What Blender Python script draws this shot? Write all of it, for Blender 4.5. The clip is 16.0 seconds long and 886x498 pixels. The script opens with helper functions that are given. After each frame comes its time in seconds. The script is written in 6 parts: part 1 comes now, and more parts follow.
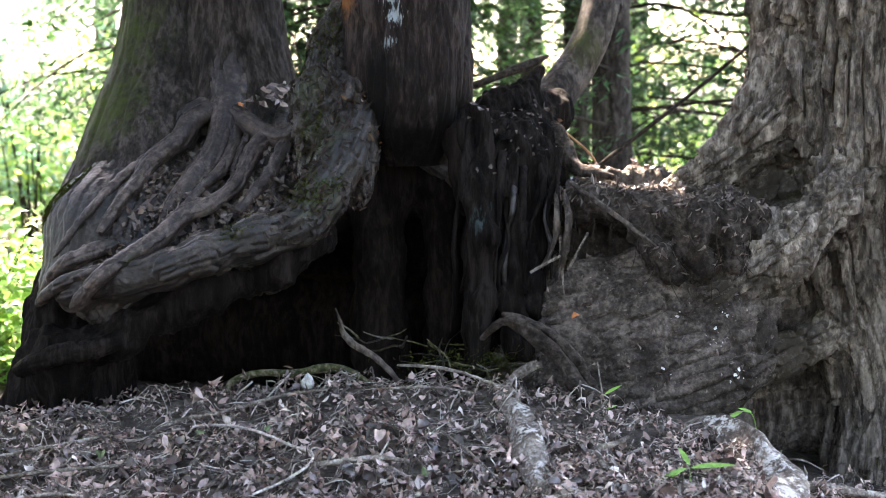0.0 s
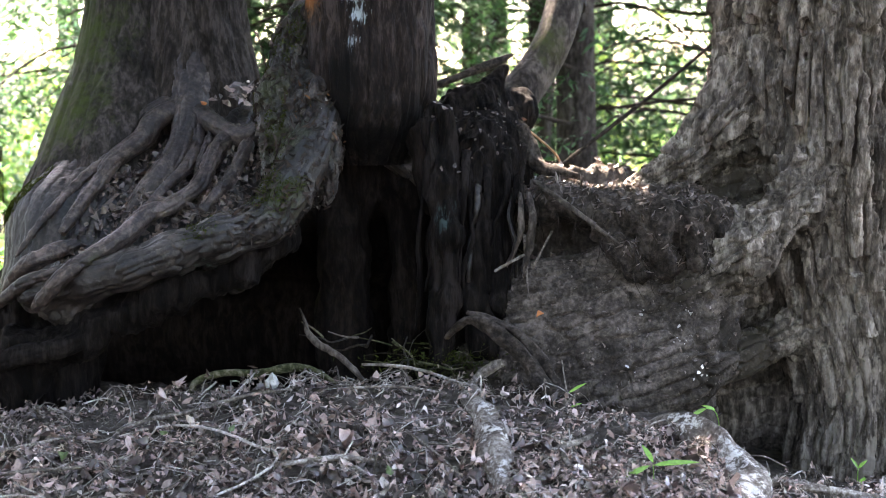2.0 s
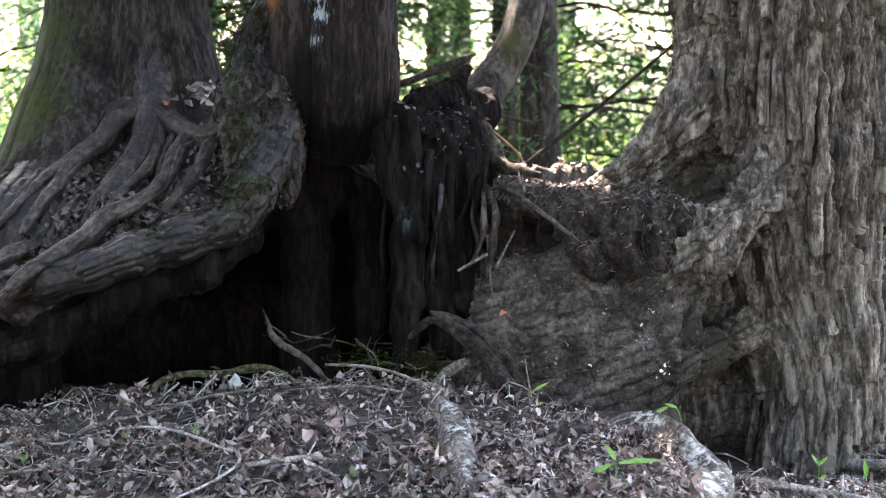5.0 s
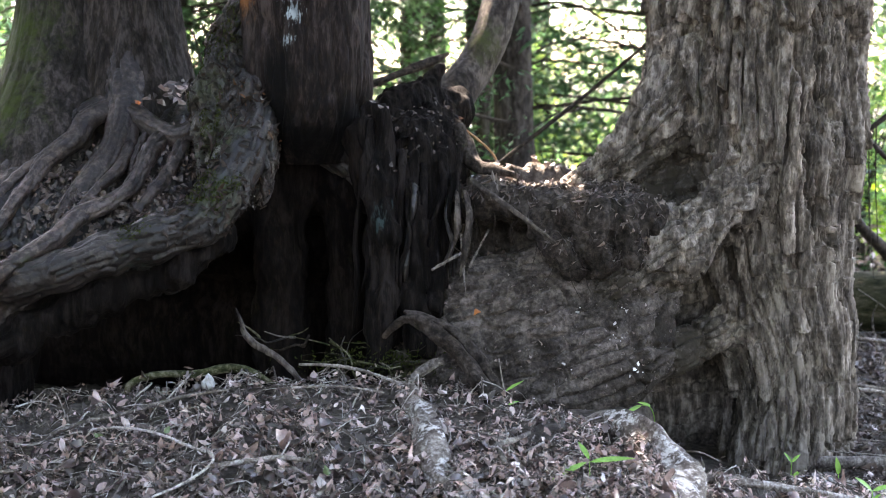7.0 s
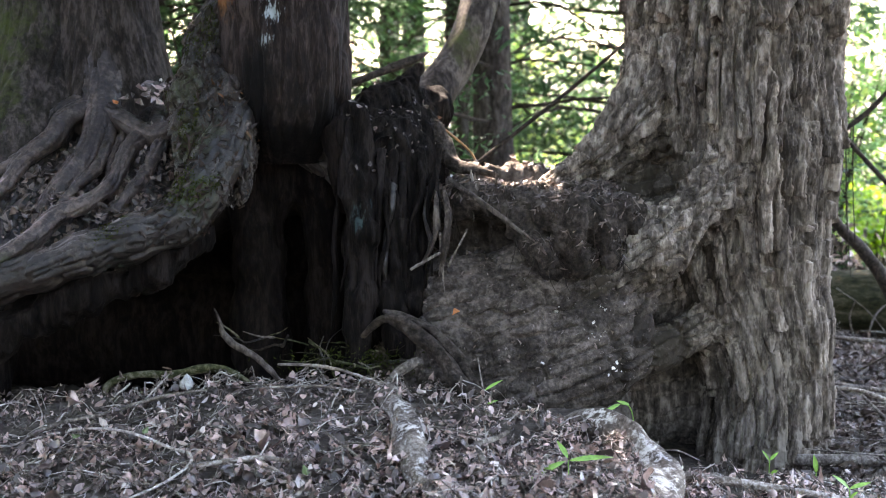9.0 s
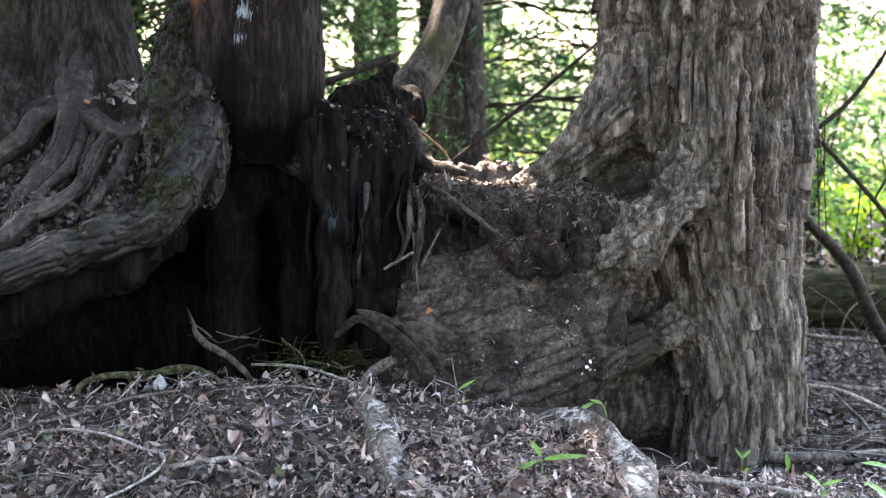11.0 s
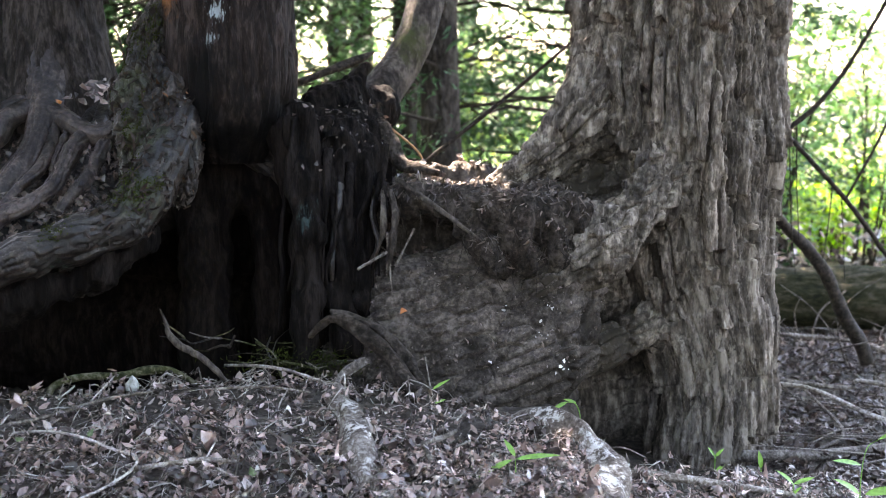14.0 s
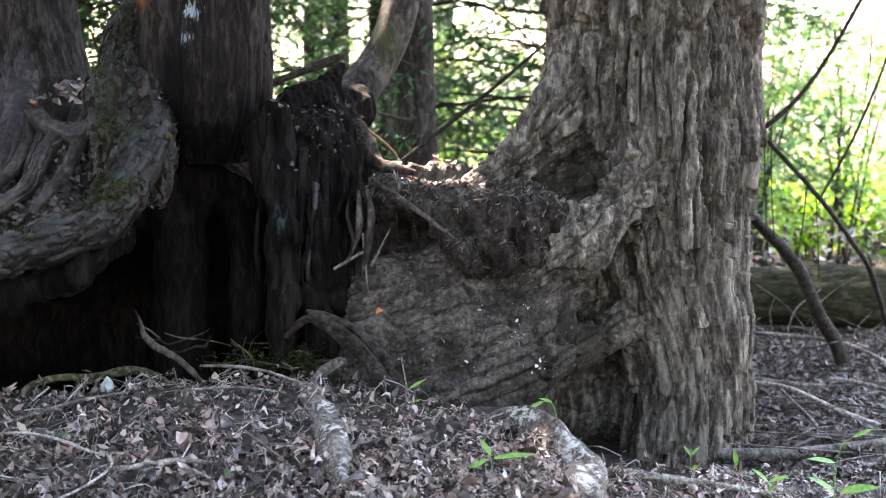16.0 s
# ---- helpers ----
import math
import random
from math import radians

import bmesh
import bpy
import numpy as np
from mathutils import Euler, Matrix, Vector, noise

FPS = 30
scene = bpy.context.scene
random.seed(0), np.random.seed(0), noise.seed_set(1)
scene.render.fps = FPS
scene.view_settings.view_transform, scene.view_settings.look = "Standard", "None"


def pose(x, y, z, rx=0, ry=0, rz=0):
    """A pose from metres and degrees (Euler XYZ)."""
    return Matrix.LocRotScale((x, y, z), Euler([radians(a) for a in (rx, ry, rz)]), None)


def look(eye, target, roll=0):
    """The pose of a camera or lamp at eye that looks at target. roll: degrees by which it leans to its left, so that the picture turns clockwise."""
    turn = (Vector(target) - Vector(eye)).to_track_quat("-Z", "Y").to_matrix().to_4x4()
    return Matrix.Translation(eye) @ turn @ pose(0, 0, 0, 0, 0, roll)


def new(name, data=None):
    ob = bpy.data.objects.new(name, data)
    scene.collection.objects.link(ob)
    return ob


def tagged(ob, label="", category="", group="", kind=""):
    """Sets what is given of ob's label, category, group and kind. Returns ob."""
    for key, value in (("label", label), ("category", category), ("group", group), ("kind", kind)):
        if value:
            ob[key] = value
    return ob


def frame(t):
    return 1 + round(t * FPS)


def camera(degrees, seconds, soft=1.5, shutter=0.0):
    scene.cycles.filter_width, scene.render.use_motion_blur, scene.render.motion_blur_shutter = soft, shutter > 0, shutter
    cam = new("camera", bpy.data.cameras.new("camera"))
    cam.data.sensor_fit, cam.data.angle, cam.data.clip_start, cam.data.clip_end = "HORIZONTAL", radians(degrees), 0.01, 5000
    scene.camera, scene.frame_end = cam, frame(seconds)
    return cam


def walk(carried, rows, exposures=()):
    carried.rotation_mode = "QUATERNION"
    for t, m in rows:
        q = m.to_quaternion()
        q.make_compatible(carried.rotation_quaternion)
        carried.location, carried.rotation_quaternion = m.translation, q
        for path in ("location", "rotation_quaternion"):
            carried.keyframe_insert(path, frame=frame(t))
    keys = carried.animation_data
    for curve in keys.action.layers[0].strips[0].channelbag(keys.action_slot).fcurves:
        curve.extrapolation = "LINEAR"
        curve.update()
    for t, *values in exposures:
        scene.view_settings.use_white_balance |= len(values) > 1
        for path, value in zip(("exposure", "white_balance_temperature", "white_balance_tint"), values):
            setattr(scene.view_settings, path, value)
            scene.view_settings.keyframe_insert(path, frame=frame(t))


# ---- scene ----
# ---- camera: a slow pan to the right on a tripod, the lens ahead of the pan axis ----
cam = camera(35.73, 16.0, soft=1.0)
cam.data.dof.use_dof, cam.data.dof.focus_distance, cam.data.dof.aperture_fstop = True, 6.2, 2.0
EYE, PITCH, ARM = 1.57, -7.30, 0.426
PAN = [
    (0.0, -4.19, -0.089), (0.5, -3.968, -0.078), (1.0, -3.594, -0.067), (1.5, -3.242, -0.054), (2.0, -2.788, -0.046),
    (2.5, -2.381, -0.038), (3.0, -2.152, -0.043), (3.5, -1.933, -0.042), (4.0, -1.783, -0.044), (6.5, -0.505, -0.007),
    (7.0, -0.299, -0.002), (7.5, -0.154, -0.002), (8.0, 0.0, 0.0), (8.5, 0.198, 0.005), (9.0, 0.535, 0.021),
    (11.5, 1.786, 0.044), (12.0, 1.974, 0.042), (12.5, 2.082, 0.038), (13.0, 2.23, 0.04), (13.5, 2.458, 0.05),
    (14.0, 2.62, 0.046), (14.5, 2.853, 0.05), (15.0, 3.15, 0.062), (15.5, 3.408, 0.065), (16.0, 3.568, 0.055),
]
walk(cam, [(t, pose(ARM * math.sin(radians(a)), ARM * (math.cos(radians(a)) - 1), EYE, 90 + PITCH - b, 0, -a)) for t, a, b in PAN],
     exposures=[(0.0, 4.35, 7800, 19), (16.0, 4.35, 7800, 19)])

# ---- sky and sun ----
SUN_ELEVATION, SUN_AZIMUTH = 56.0, 24.0     # the sun stands behind the trees, a little to the left
world = bpy.data.worlds.new("world")
scene.world = world
world.use_nodes = True
sky = world.node_tree.nodes.new("ShaderNodeTexSky")
sky.sky_type, sky.sun_disc = "NISHITA", False
sky.sun_elevation, sky.sun_rotation = radians(SUN_ELEVATION), radians(-SUN_AZIMUTH)
sky.air_density, sky.dust_density = 1.0, 1.2
back = world.node_tree.nodes["Background"]
back.inputs["Strength"].default_value = 0.15
world.node_tree.links.new(sky.outputs[0], back.inputs["Color"])
sun = new("sun", bpy.data.lights.new("sun", "SUN"))
sun.data.energy, sun.data.angle, sun.data.color = 4.6, radians(0.6), (1.0, 0.97, 0.92)
_e, _a = radians(SUN_ELEVATION), radians(SUN_AZIMUTH)
sun.matrix_world = look((-20 * math.sin(_a) * math.cos(_e), 20 * math.cos(_a) * math.cos(_e), 20 * math.sin(_e)), (0, 0, 0))


# ---- numeric helpers ----
def rnd(seed):
    return np.random.default_rng(seed)


def _hash(i, j, k, seed):
    h = (i.astype(np.int64) * 374761393 + j.astype(np.int64) * 668265263 + k.astype(np.int64) * 2147483647 + seed * 974634777) & 0xFFFFFFFF
    h = ((h ^ (h >> 13)) * 1274126177) & 0xFFFFFFFF
    h = ((h ^ (h >> 16)) * 668265263) & 0xFFFFFFFF
    return ((h ^ (h >> 15)) & 0xFFFFFF) / float(0xFFFFFF)


def vnoise(x, y, z=0.0, seed=0):
    """Smooth value noise from -1 to 1."""
    x, y, z = np.broadcast_arrays(np.asarray(x, float), np.asarray(y, float), np.asarray(z, float))
    i, j, k = np.floor(x), np.floor(y), np.floor(z)
    u, v, w = x - i, y - j, z - k
    u, v, w = u * u * (3 - 2 * u), v * v * (3 - 2 * v), w * w * (3 - 2 * w)
    out = 0
    for a in (0, 1):
        for b in (0, 1):
            for c in (0, 1):
                out = out + _hash(i + a, j + b, k + c, seed) * (u if a else 1 - u) * (v if b else 1 - v) * (w if c else 1 - w)
    return out * 2 - 1


def fbm(x, y, z=0.0, octaves=4, seed=0, gain=0.5):
    out, amp, f = 0, 1.0, 1.0
    for o in range(octaves):
        out = out + amp * vnoise(np.asarray(x) * f, np.asarray(y) * f, np.asarray(z) * f, seed + 17 * o)
        amp, f = amp * gain, f * 2.03
    return out


def cells(x, y, seed=0, lengthwise=False):
    """Distance to the border of jittered cells (0 at the border) and a random number for each cell; lengthwise also the place along the cell."""
    x, y = np.asarray(x, float), np.asarray(y, float)
    i, j = np.floor(x), np.floor(y)
    d1, d2, pick, rise = np.full(x.shape, 9.0), np.full(x.shape, 9.0), np.zeros(x.shape), np.zeros(x.shape)
    for a in (-1, 0, 1):
        for b in (-1, 0, 1):
            px, py = i + a + 0.15 + 0.7 * _hash(i + a, j + b, i * 0, seed), j + b + 0.15 + 0.7 * _hash(i + a, j + b, i * 0, seed + 5)
            d = np.hypot(px - x, py - y)
            near = d < d1
            d2 = np.where(near, d1, np.minimum(d2, d))
            pick = np.where(near, _hash(i + a, j + b, i * 0, seed + 9), pick)
            rise = np.where(near, y - py, rise)
            d1 = np.where(near, d, d1)
    return (d2 - d1, pick, rise) if lengthwise else (d2 - d1, pick)


def smooth(a, b, x):
    t = np.clip((np.asarray(x, float) - a) / (b - a), 0, 1)
    return t * t * (3 - 2 * t)


def spline(points, steps):
    """Catmull-Rom through rows of numbers."""
    p = np.array(points, float)
    p = np.vstack([2 * p[0] - p[1], p, 2 * p[-1] - p[-2]])
    out = []
    for i in range(1, len(p) - 2):
        t = np.linspace(0, 1, steps, endpoint=False)[:, None]
        a, b, c, d = p[i - 1], p[i], p[i + 1], p[i + 2]
        out.append(0.5 * (2 * b + (c - a) * t + (2 * a - 5 * b + 4 * c - d) * t ** 2 + (3 * b - a - 3 * c + d) * t ** 3))
    out.append(p[-2][None])
    return np.vstack(out)


# ---- object helpers ----
def mesh_of(name, verts, faces, material, shade=True):
    me = bpy.data.meshes.new(name)
    verts = np.asarray(verts, dtype=np.float32)
    faces = np.asarray(faces, dtype=np.int32)
    n, k = faces.shape
    me.vertices.add(len(verts))
    me.vertices.foreach_set("co", verts.ravel())
    me.loops.add(n * k)
    me.loops.foreach_set("vertex_index", faces.ravel())
    me.polygons.add(n)
    me.polygons.foreach_set("loop_start", np.arange(0, n * k, k, dtype=np.int32))
    me.polygons.foreach_set("use_smooth", np.full(n, bool(shade)))
    me.update(calc_edges=True)
    me.validate()
    me.materials.append(material)
    return me


def thing(name, label, category, group="", kind="", at=(0, 0, 0)):
    ob = new(name)
    ob.empty_display_size = 0.1
    ob.location = at
    return tagged(ob, label, category, group, kind)


def part(name, me, parent=None, label="", kind=""):
    ob = new(name, me)
    ob.parent = parent
    return tagged(ob, label, kind=kind)


def grid_faces(rows, cols, wrap=False):
    i, j = np.meshgrid(np.arange(rows - 1), np.arange(cols if wrap else cols - 1), indexing="ij")
    j2 = (j + 1) % cols
    return np.stack([i * cols + j, i * cols + j2, (i + 1) * cols + j2, (i + 1) * cols + j], -1).reshape(-1, 4)


def tube(points, seg=10, steps=6, rough=0.12, grain=0.0, seed=0, squash=1.0):
    """A tapered, slightly knobbly limb through rows of (x, y, z, radius), closed at both ends. Returns vertices and quads."""
    p = spline(points, steps)
    c, r = p[:, :3], np.maximum(p[:, 3], 0.0008)
    tan = np.gradient(c, axis=0)
    tan /= np.linalg.norm(tan, axis=1)[:, None] + 1e-9
    up = np.array([0.13, 0.21, 1.0]) if abs(tan[:, 2]).mean() < 0.8 else np.array([1.0, 0.2, 0.1])
    side = np.cross(tan, up)
    side /= np.linalg.norm(side, axis=1)[:, None] + 1e-9
    upv = np.cross(side, tan)
    th = np.linspace(0, 2 * np.pi, seg, endpoint=False)
    arc = np.r_[0, np.cumsum(np.linalg.norm(np.diff(c, axis=0), axis=1))]
    rm = float(r.mean())
    lump = 1 + rough * fbm(np.cos(th)[None] * 1.3 + 7, np.sin(th)[None] * 1.3, arc[:, None] / (rm * 3.0), 3, seed)
    if grain:
        lump = lump + grain * fbm(np.cos(th)[None] * 5, np.sin(th)[None] * 5, arc[:, None] / (rm * 5.0), 3, seed + 3)
    rad = r[:, None] * lump
    v = c[:, None] + rad[..., None] * (np.cos(th)[None, :, None] * side[:, None] + squash * np.sin(th)[None, :, None] * upv[:, None])
    n = len(p)
    faces = grid_faces(n, seg, True)
    verts = np.vstack([v.reshape(-1, 3), c[:1] - tan[:1] * r[0] * 0.4, c[-1:] + tan[-1:] * r[-1] * 0.4])
    a, b, j = n * seg, n * seg + 1, np.arange(seg)
    j2 = (j + 1) % seg
    cap0 = np.stack([np.full(seg, a), j2, j, j], -1)[:, :]
    cap1 = np.stack([np.full(seg, b), (n - 1) * seg + j, (n - 1) * seg + j2, (n - 1) * seg + j2], -1)
    return verts, faces, np.vstack([cap0[:, :3], cap1[:, :3]])


def tube_mesh(name, points, material, **kw):
    verts, quads, tris = tube(points, **kw)
    quads3 = np.vstack([quads[:, [0, 1, 2]], quads[:, [0, 2, 3]], tris])
    return mesh_of(name, verts, quads3, material)


def tubes_mesh(name, many, material, **kw):
    vs, fs, n = [], [], 0
    for s, pts in enumerate(many):
        v, q, t = tube(pts, **{"seed": s, **kw})
        f = np.vstack([q[:, [0, 1, 2]], q[:, [0, 2, 3]], t]) + n
        vs.append(v), fs.append(f)
        n += len(v)
    return mesh_of(name, np.vstack(vs), np.vstack(fs), material)


LEAF = np.array([[0, 0, 0], [0.3, 0.28, 0.0], [0.36, 0.62, 0.0], [0, 1, 0], [-0.36, 0.62, 0.0], [-0.3, 0.28, 0.0], [0, 0.5, 0]], float)
LEAF[:, 1] -= 0.5
LEAF_GRID = np.array([(w * s, t, 0.0) for t, w in ((0.0, 0.06), (0.22, 0.3), (0.5, 0.4), (0.78, 0.27), (1.0, 0.04)) for s in (-1, 0, 1)])
LEAF_GRID[:, 1] -= 0.5
FAR_TRI = np.array([[0, 1, 2], [0, 2, 3]])
LEAF_TRI = np.array([[0, 1, 6], [1, 2, 6], [2, 3, 6], [3, 4, 6], [4, 5, 6], [5, 0, 6]])


def frames_from(normal, spin):
    n = normal / (np.linalg.norm(normal, axis=1)[:, None] + 1e-9)
    ref = np.where(abs(n[:, 2:3]) < 0.9, [[0, 0, 1.0]], [[1.0, 0, 0]])
    a = np.cross(ref, n)
    a /= np.linalg.norm(a, axis=1)[:, None] + 1e-9
    b = np.cross(n, a)
    cs, sn = np.cos(spin)[:, None], np.sin(spin)[:, None]
    return a * cs + b * sn, b * cs - a * sn, n


def curled_leaves(name, at, normal, size, material, seed=0, curl=0.5, slim=1.0):
    """Many curled dead leaves with a midrib and uneven rims, joined."""
    g = rnd(seed)
    n = len(at)
    X, Y, N = frames_from(np.asarray(normal, float), g.uniform(0, 2 * np.pi, n))
    v = np.repeat(LEAF_GRID[None], n, 0)
    v[:, :, :2] += g.normal(0, 0.055, (n, 15, 2))
    v[:, :, 0] *= slim * g.uniform(0.55, 1.25, (n, 1))
    fold, bend, twist = g.normal(0, curl, (n, 1)), g.normal(0, curl, (n, 1)), g.normal(0, curl, (n, 1))
    v[:, :, 2] = 1.5 * fold * v[:, :, 0] ** 2 * 2.2 + 1.6 * bend * v[:, :, 1] ** 2 + 1.1 * twist * v[:, :, 0] * v[:, :, 1] + g.normal(0, 0.03, (n, 15))
    v *= np.asarray(size, float).reshape(-1, 1, 1)
    w = np.asarray(at)[:, None] + v[..., :1] * X[:, None] + v[..., 1:2] * Y[:, None] + v[..., 2:] * N[:, None]
    f = (grid_faces(5, 3)[None] + 15 * np.arange(n)[:, None, None]).reshape(-1, 4)
    return mesh_of(name, w.reshape(-1, 3), f, material)


def leaves_mesh(name, at, normal, size, material, seed=0, curl=0.35, slim=0.8, ragged=0.25, spin=None, soft=False, far=False):
    """Many small curled leaves, joined: places, normals and lengths. far: folded leaves of two faces."""
    g = rnd(seed)
    n = len(at)
    X, Y, N = frames_from(np.asarray(normal, float), g.uniform(0, 2 * np.pi, n) if spin is None else spin)
    shape, tri = (LEAF[[0, 2, 3, 4]], FAR_TRI) if far else (LEAF, LEAF_TRI)
    k = len(shape)
    v = np.repeat(shape[None], n, 0)
    v[:, :, :2] *= 1 + ragged * g.uniform(-1, 1, (n, k, 2))
    v[:, :, 0] *= slim * g.uniform(0.75, 1.2, (n, 1))
    fold, bend = g.normal(0, curl, (n, 1)), g.normal(0, curl, (n, 1))
    v[:, :, 2] = fold * abs(v[:, :, 0]) * 1.4 + bend * v[:, :, 1] ** 2 * 1.6 + 0.04 * g.normal(0, curl, (n, k)) * 3
    v *= np.asarray(size, float).reshape(-1, 1, 1)
    w = np.asarray(at)[:, None] + v[..., :1] * X[:, None] + v[..., 1:2] * Y[:, None] + v[..., 2:] * N[:, None]
    f = (tri[None] + k * np.arange(n)[:, None, None]).reshape(-1, 3)
    return mesh_of(name, w.reshape(-1, 3), f, material, shade=soft)


# ---- materials ----
def node_mat(name):
    m = bpy.data.materials.new(name)
    m.use_nodes = True
    nt = m.node_tree
    return m, nt, nt.nodes["Principled BSDF"], nt.links


def ramp(nt, stops):
    r = nt.nodes.new("ShaderNodeValToRGB")
    e = r.color_ramp.elements
    e[0].position, e[0].color = stops[0][0], (*stops[0][1], 1)
    e[1].position, e[1].color = stops[-1][0], (*stops[-1][1], 1)
    for p, c in stops[1:-1]:
        k = e.new(p)
        k.color = (*c, 1)
    return r


def noise_node(nt, scale, detail=6, rough=0.6, stretch=(1, 1, 1), distort=0.0, turn=0.0):
    co = nt.nodes.new("ShaderNodeTexCoord")
    tn = nt.nodes.new("ShaderNodeMapping")
    tn.inputs["Rotation"].default_value = (0, radians(turn), 0)
    mp = nt.nodes.new("ShaderNodeMapping")
    mp.inputs["Scale"].default_value = stretch
    no = nt.nodes.new("ShaderNodeTexNoise")
    no.inputs["Scale"].default_value, no.inputs["Detail"].default_value = scale, detail
    no.inputs["Roughness"].default_value, no.inputs["Distortion"].default_value = rough, distort
    nt.links.new(co.outputs["Object"], tn.inputs["Vector"])
    nt.links.new(tn.outputs["Vector"], mp.inputs["Vector"])
    nt.links.new(mp.outputs["Vector"], no.inputs["Vector"])
    return no


def mix_rgb(nt, fac, a, b):
    m = nt.nodes.new("ShaderNodeMix")
    m.data_type = "RGBA"
    nt.links.new(fac, m.inputs[0])
    for sock, val in ((m.inputs[6], a), (m.inputs[7], b)):
        if isinstance(val, tuple):
            sock.default_value = (*val, 1)
        else:
            nt.links.new(val, sock)
    return m.outputs[2]


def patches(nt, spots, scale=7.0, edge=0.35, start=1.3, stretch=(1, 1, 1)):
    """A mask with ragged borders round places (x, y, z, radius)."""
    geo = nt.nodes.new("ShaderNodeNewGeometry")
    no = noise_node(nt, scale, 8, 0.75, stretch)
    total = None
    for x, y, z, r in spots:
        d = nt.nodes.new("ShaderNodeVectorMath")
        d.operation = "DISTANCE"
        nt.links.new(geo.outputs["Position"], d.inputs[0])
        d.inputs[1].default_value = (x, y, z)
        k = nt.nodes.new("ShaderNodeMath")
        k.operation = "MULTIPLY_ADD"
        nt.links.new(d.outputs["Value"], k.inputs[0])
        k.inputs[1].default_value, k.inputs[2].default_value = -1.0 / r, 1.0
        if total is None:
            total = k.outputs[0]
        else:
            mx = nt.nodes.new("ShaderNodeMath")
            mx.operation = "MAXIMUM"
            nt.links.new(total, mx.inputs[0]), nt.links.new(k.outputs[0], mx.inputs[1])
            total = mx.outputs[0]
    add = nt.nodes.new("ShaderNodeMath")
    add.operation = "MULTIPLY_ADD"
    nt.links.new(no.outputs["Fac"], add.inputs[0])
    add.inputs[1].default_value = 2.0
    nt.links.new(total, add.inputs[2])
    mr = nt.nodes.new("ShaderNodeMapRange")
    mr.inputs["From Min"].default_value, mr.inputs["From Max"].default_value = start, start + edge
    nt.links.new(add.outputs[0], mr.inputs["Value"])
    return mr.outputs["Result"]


def rough_material(name, dark, mid, light, scale=9.0, stretch=(1, 1, 1), fine=60.0, bump=0.5, depth=0.01, roughness=0.85, spots=(), spot_colour=(0.05, 0.08, 0.015),
                   pale=None, pale_colour=(0.5, 0.52, 0.48), gloss=0.12, turn=0.0, spot_from=1.36, blacken=None, plate=False, pale_scale=30.0, pale_from=1.75):
    """Bark, wood or earth: two scales of colour, fine relief, patches of moss, lichen, painted light or shade."""
    m, nt, b, ln = node_mat(name)
    big, small = noise_node(nt, scale, 8, 0.65, stretch, 0.4, turn), noise_node(nt, fine, 6, 0.7, stretch, 0.0, turn)
    blend = nt.nodes.new("ShaderNodeMath")
    blend.operation = "MULTIPLY_ADD"
    ln.new(small.outputs["Fac"], blend.inputs[0])
    blend.inputs[1].default_value = 0.55
    half = nt.nodes.new("ShaderNodeMath")
    half.operation = "MULTIPLY"
    ln.new(big.outputs["Fac"], half.inputs[0])
    half.inputs[1].default_value = 0.5
    ln.new(half.outputs[0], blend.inputs[2])
    r = ramp(nt, [(0.43, dark), (0.525, mid), (0.62, light)])
    ln.new(blend.outputs[0], r.inputs["Fac"])
    colour = r.outputs["Color"]
    if plate:
        at = nt.nodes.new("ShaderNodeAttribute")
        at.attribute_name = "plate"
        tone = nt.nodes.new("ShaderNodeMapRange")
        tone.inputs["To Min"].default_value, tone.inputs["To Max"].default_value = 0.55, 1.5
        ln.new(at.outputs["Fac"], tone.inputs["Value"])
        hue = nt.nodes.new("ShaderNodeHueSaturation")
        ln.new(tone.outputs["Result"], hue.inputs["Value"]), ln.new(colour, hue.inputs["Color"])
        colour = hue.outputs["Color"]
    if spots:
        colour = mix_rgb(nt, patches(nt, spots, 14.0, 0.6, spot_from - 0.1), colour, spot_colour)
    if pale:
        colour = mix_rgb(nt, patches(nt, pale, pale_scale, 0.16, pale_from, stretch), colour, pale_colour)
    if blacken:
        colour = mix_rgb(nt, patches(nt, blacken, 9.0, 0.5, 1.2, (1, 1, 0.35)), colour, (0.003, 0.0024, 0.0022))
    ln.new(colour, b.inputs["Base Color"])
    rr = nt.nodes.new("ShaderNodeMapRange")
    rr.inputs["To Min"].default_value, rr.inputs["To Max"].default_value = roughness - 0.12, min(1.0, roughness + 0.1)
    ln.new(small.outputs["Fac"], rr.inputs["Value"])
    ln.new(rr.outputs["Result"], b.inputs["Roughness"])
    b.inputs["Specular IOR Level"].default_value = gloss
    bp = nt.nodes.new("ShaderNodeBump")
    bp.inputs["Strength"].default_value, bp.inputs["Distance"].default_value = bump, depth
    ln.new(blend.outputs[0], bp.inputs["Height"])
    ln.new(bp.outputs["Normal"], b.inputs["Normal"])
    return m


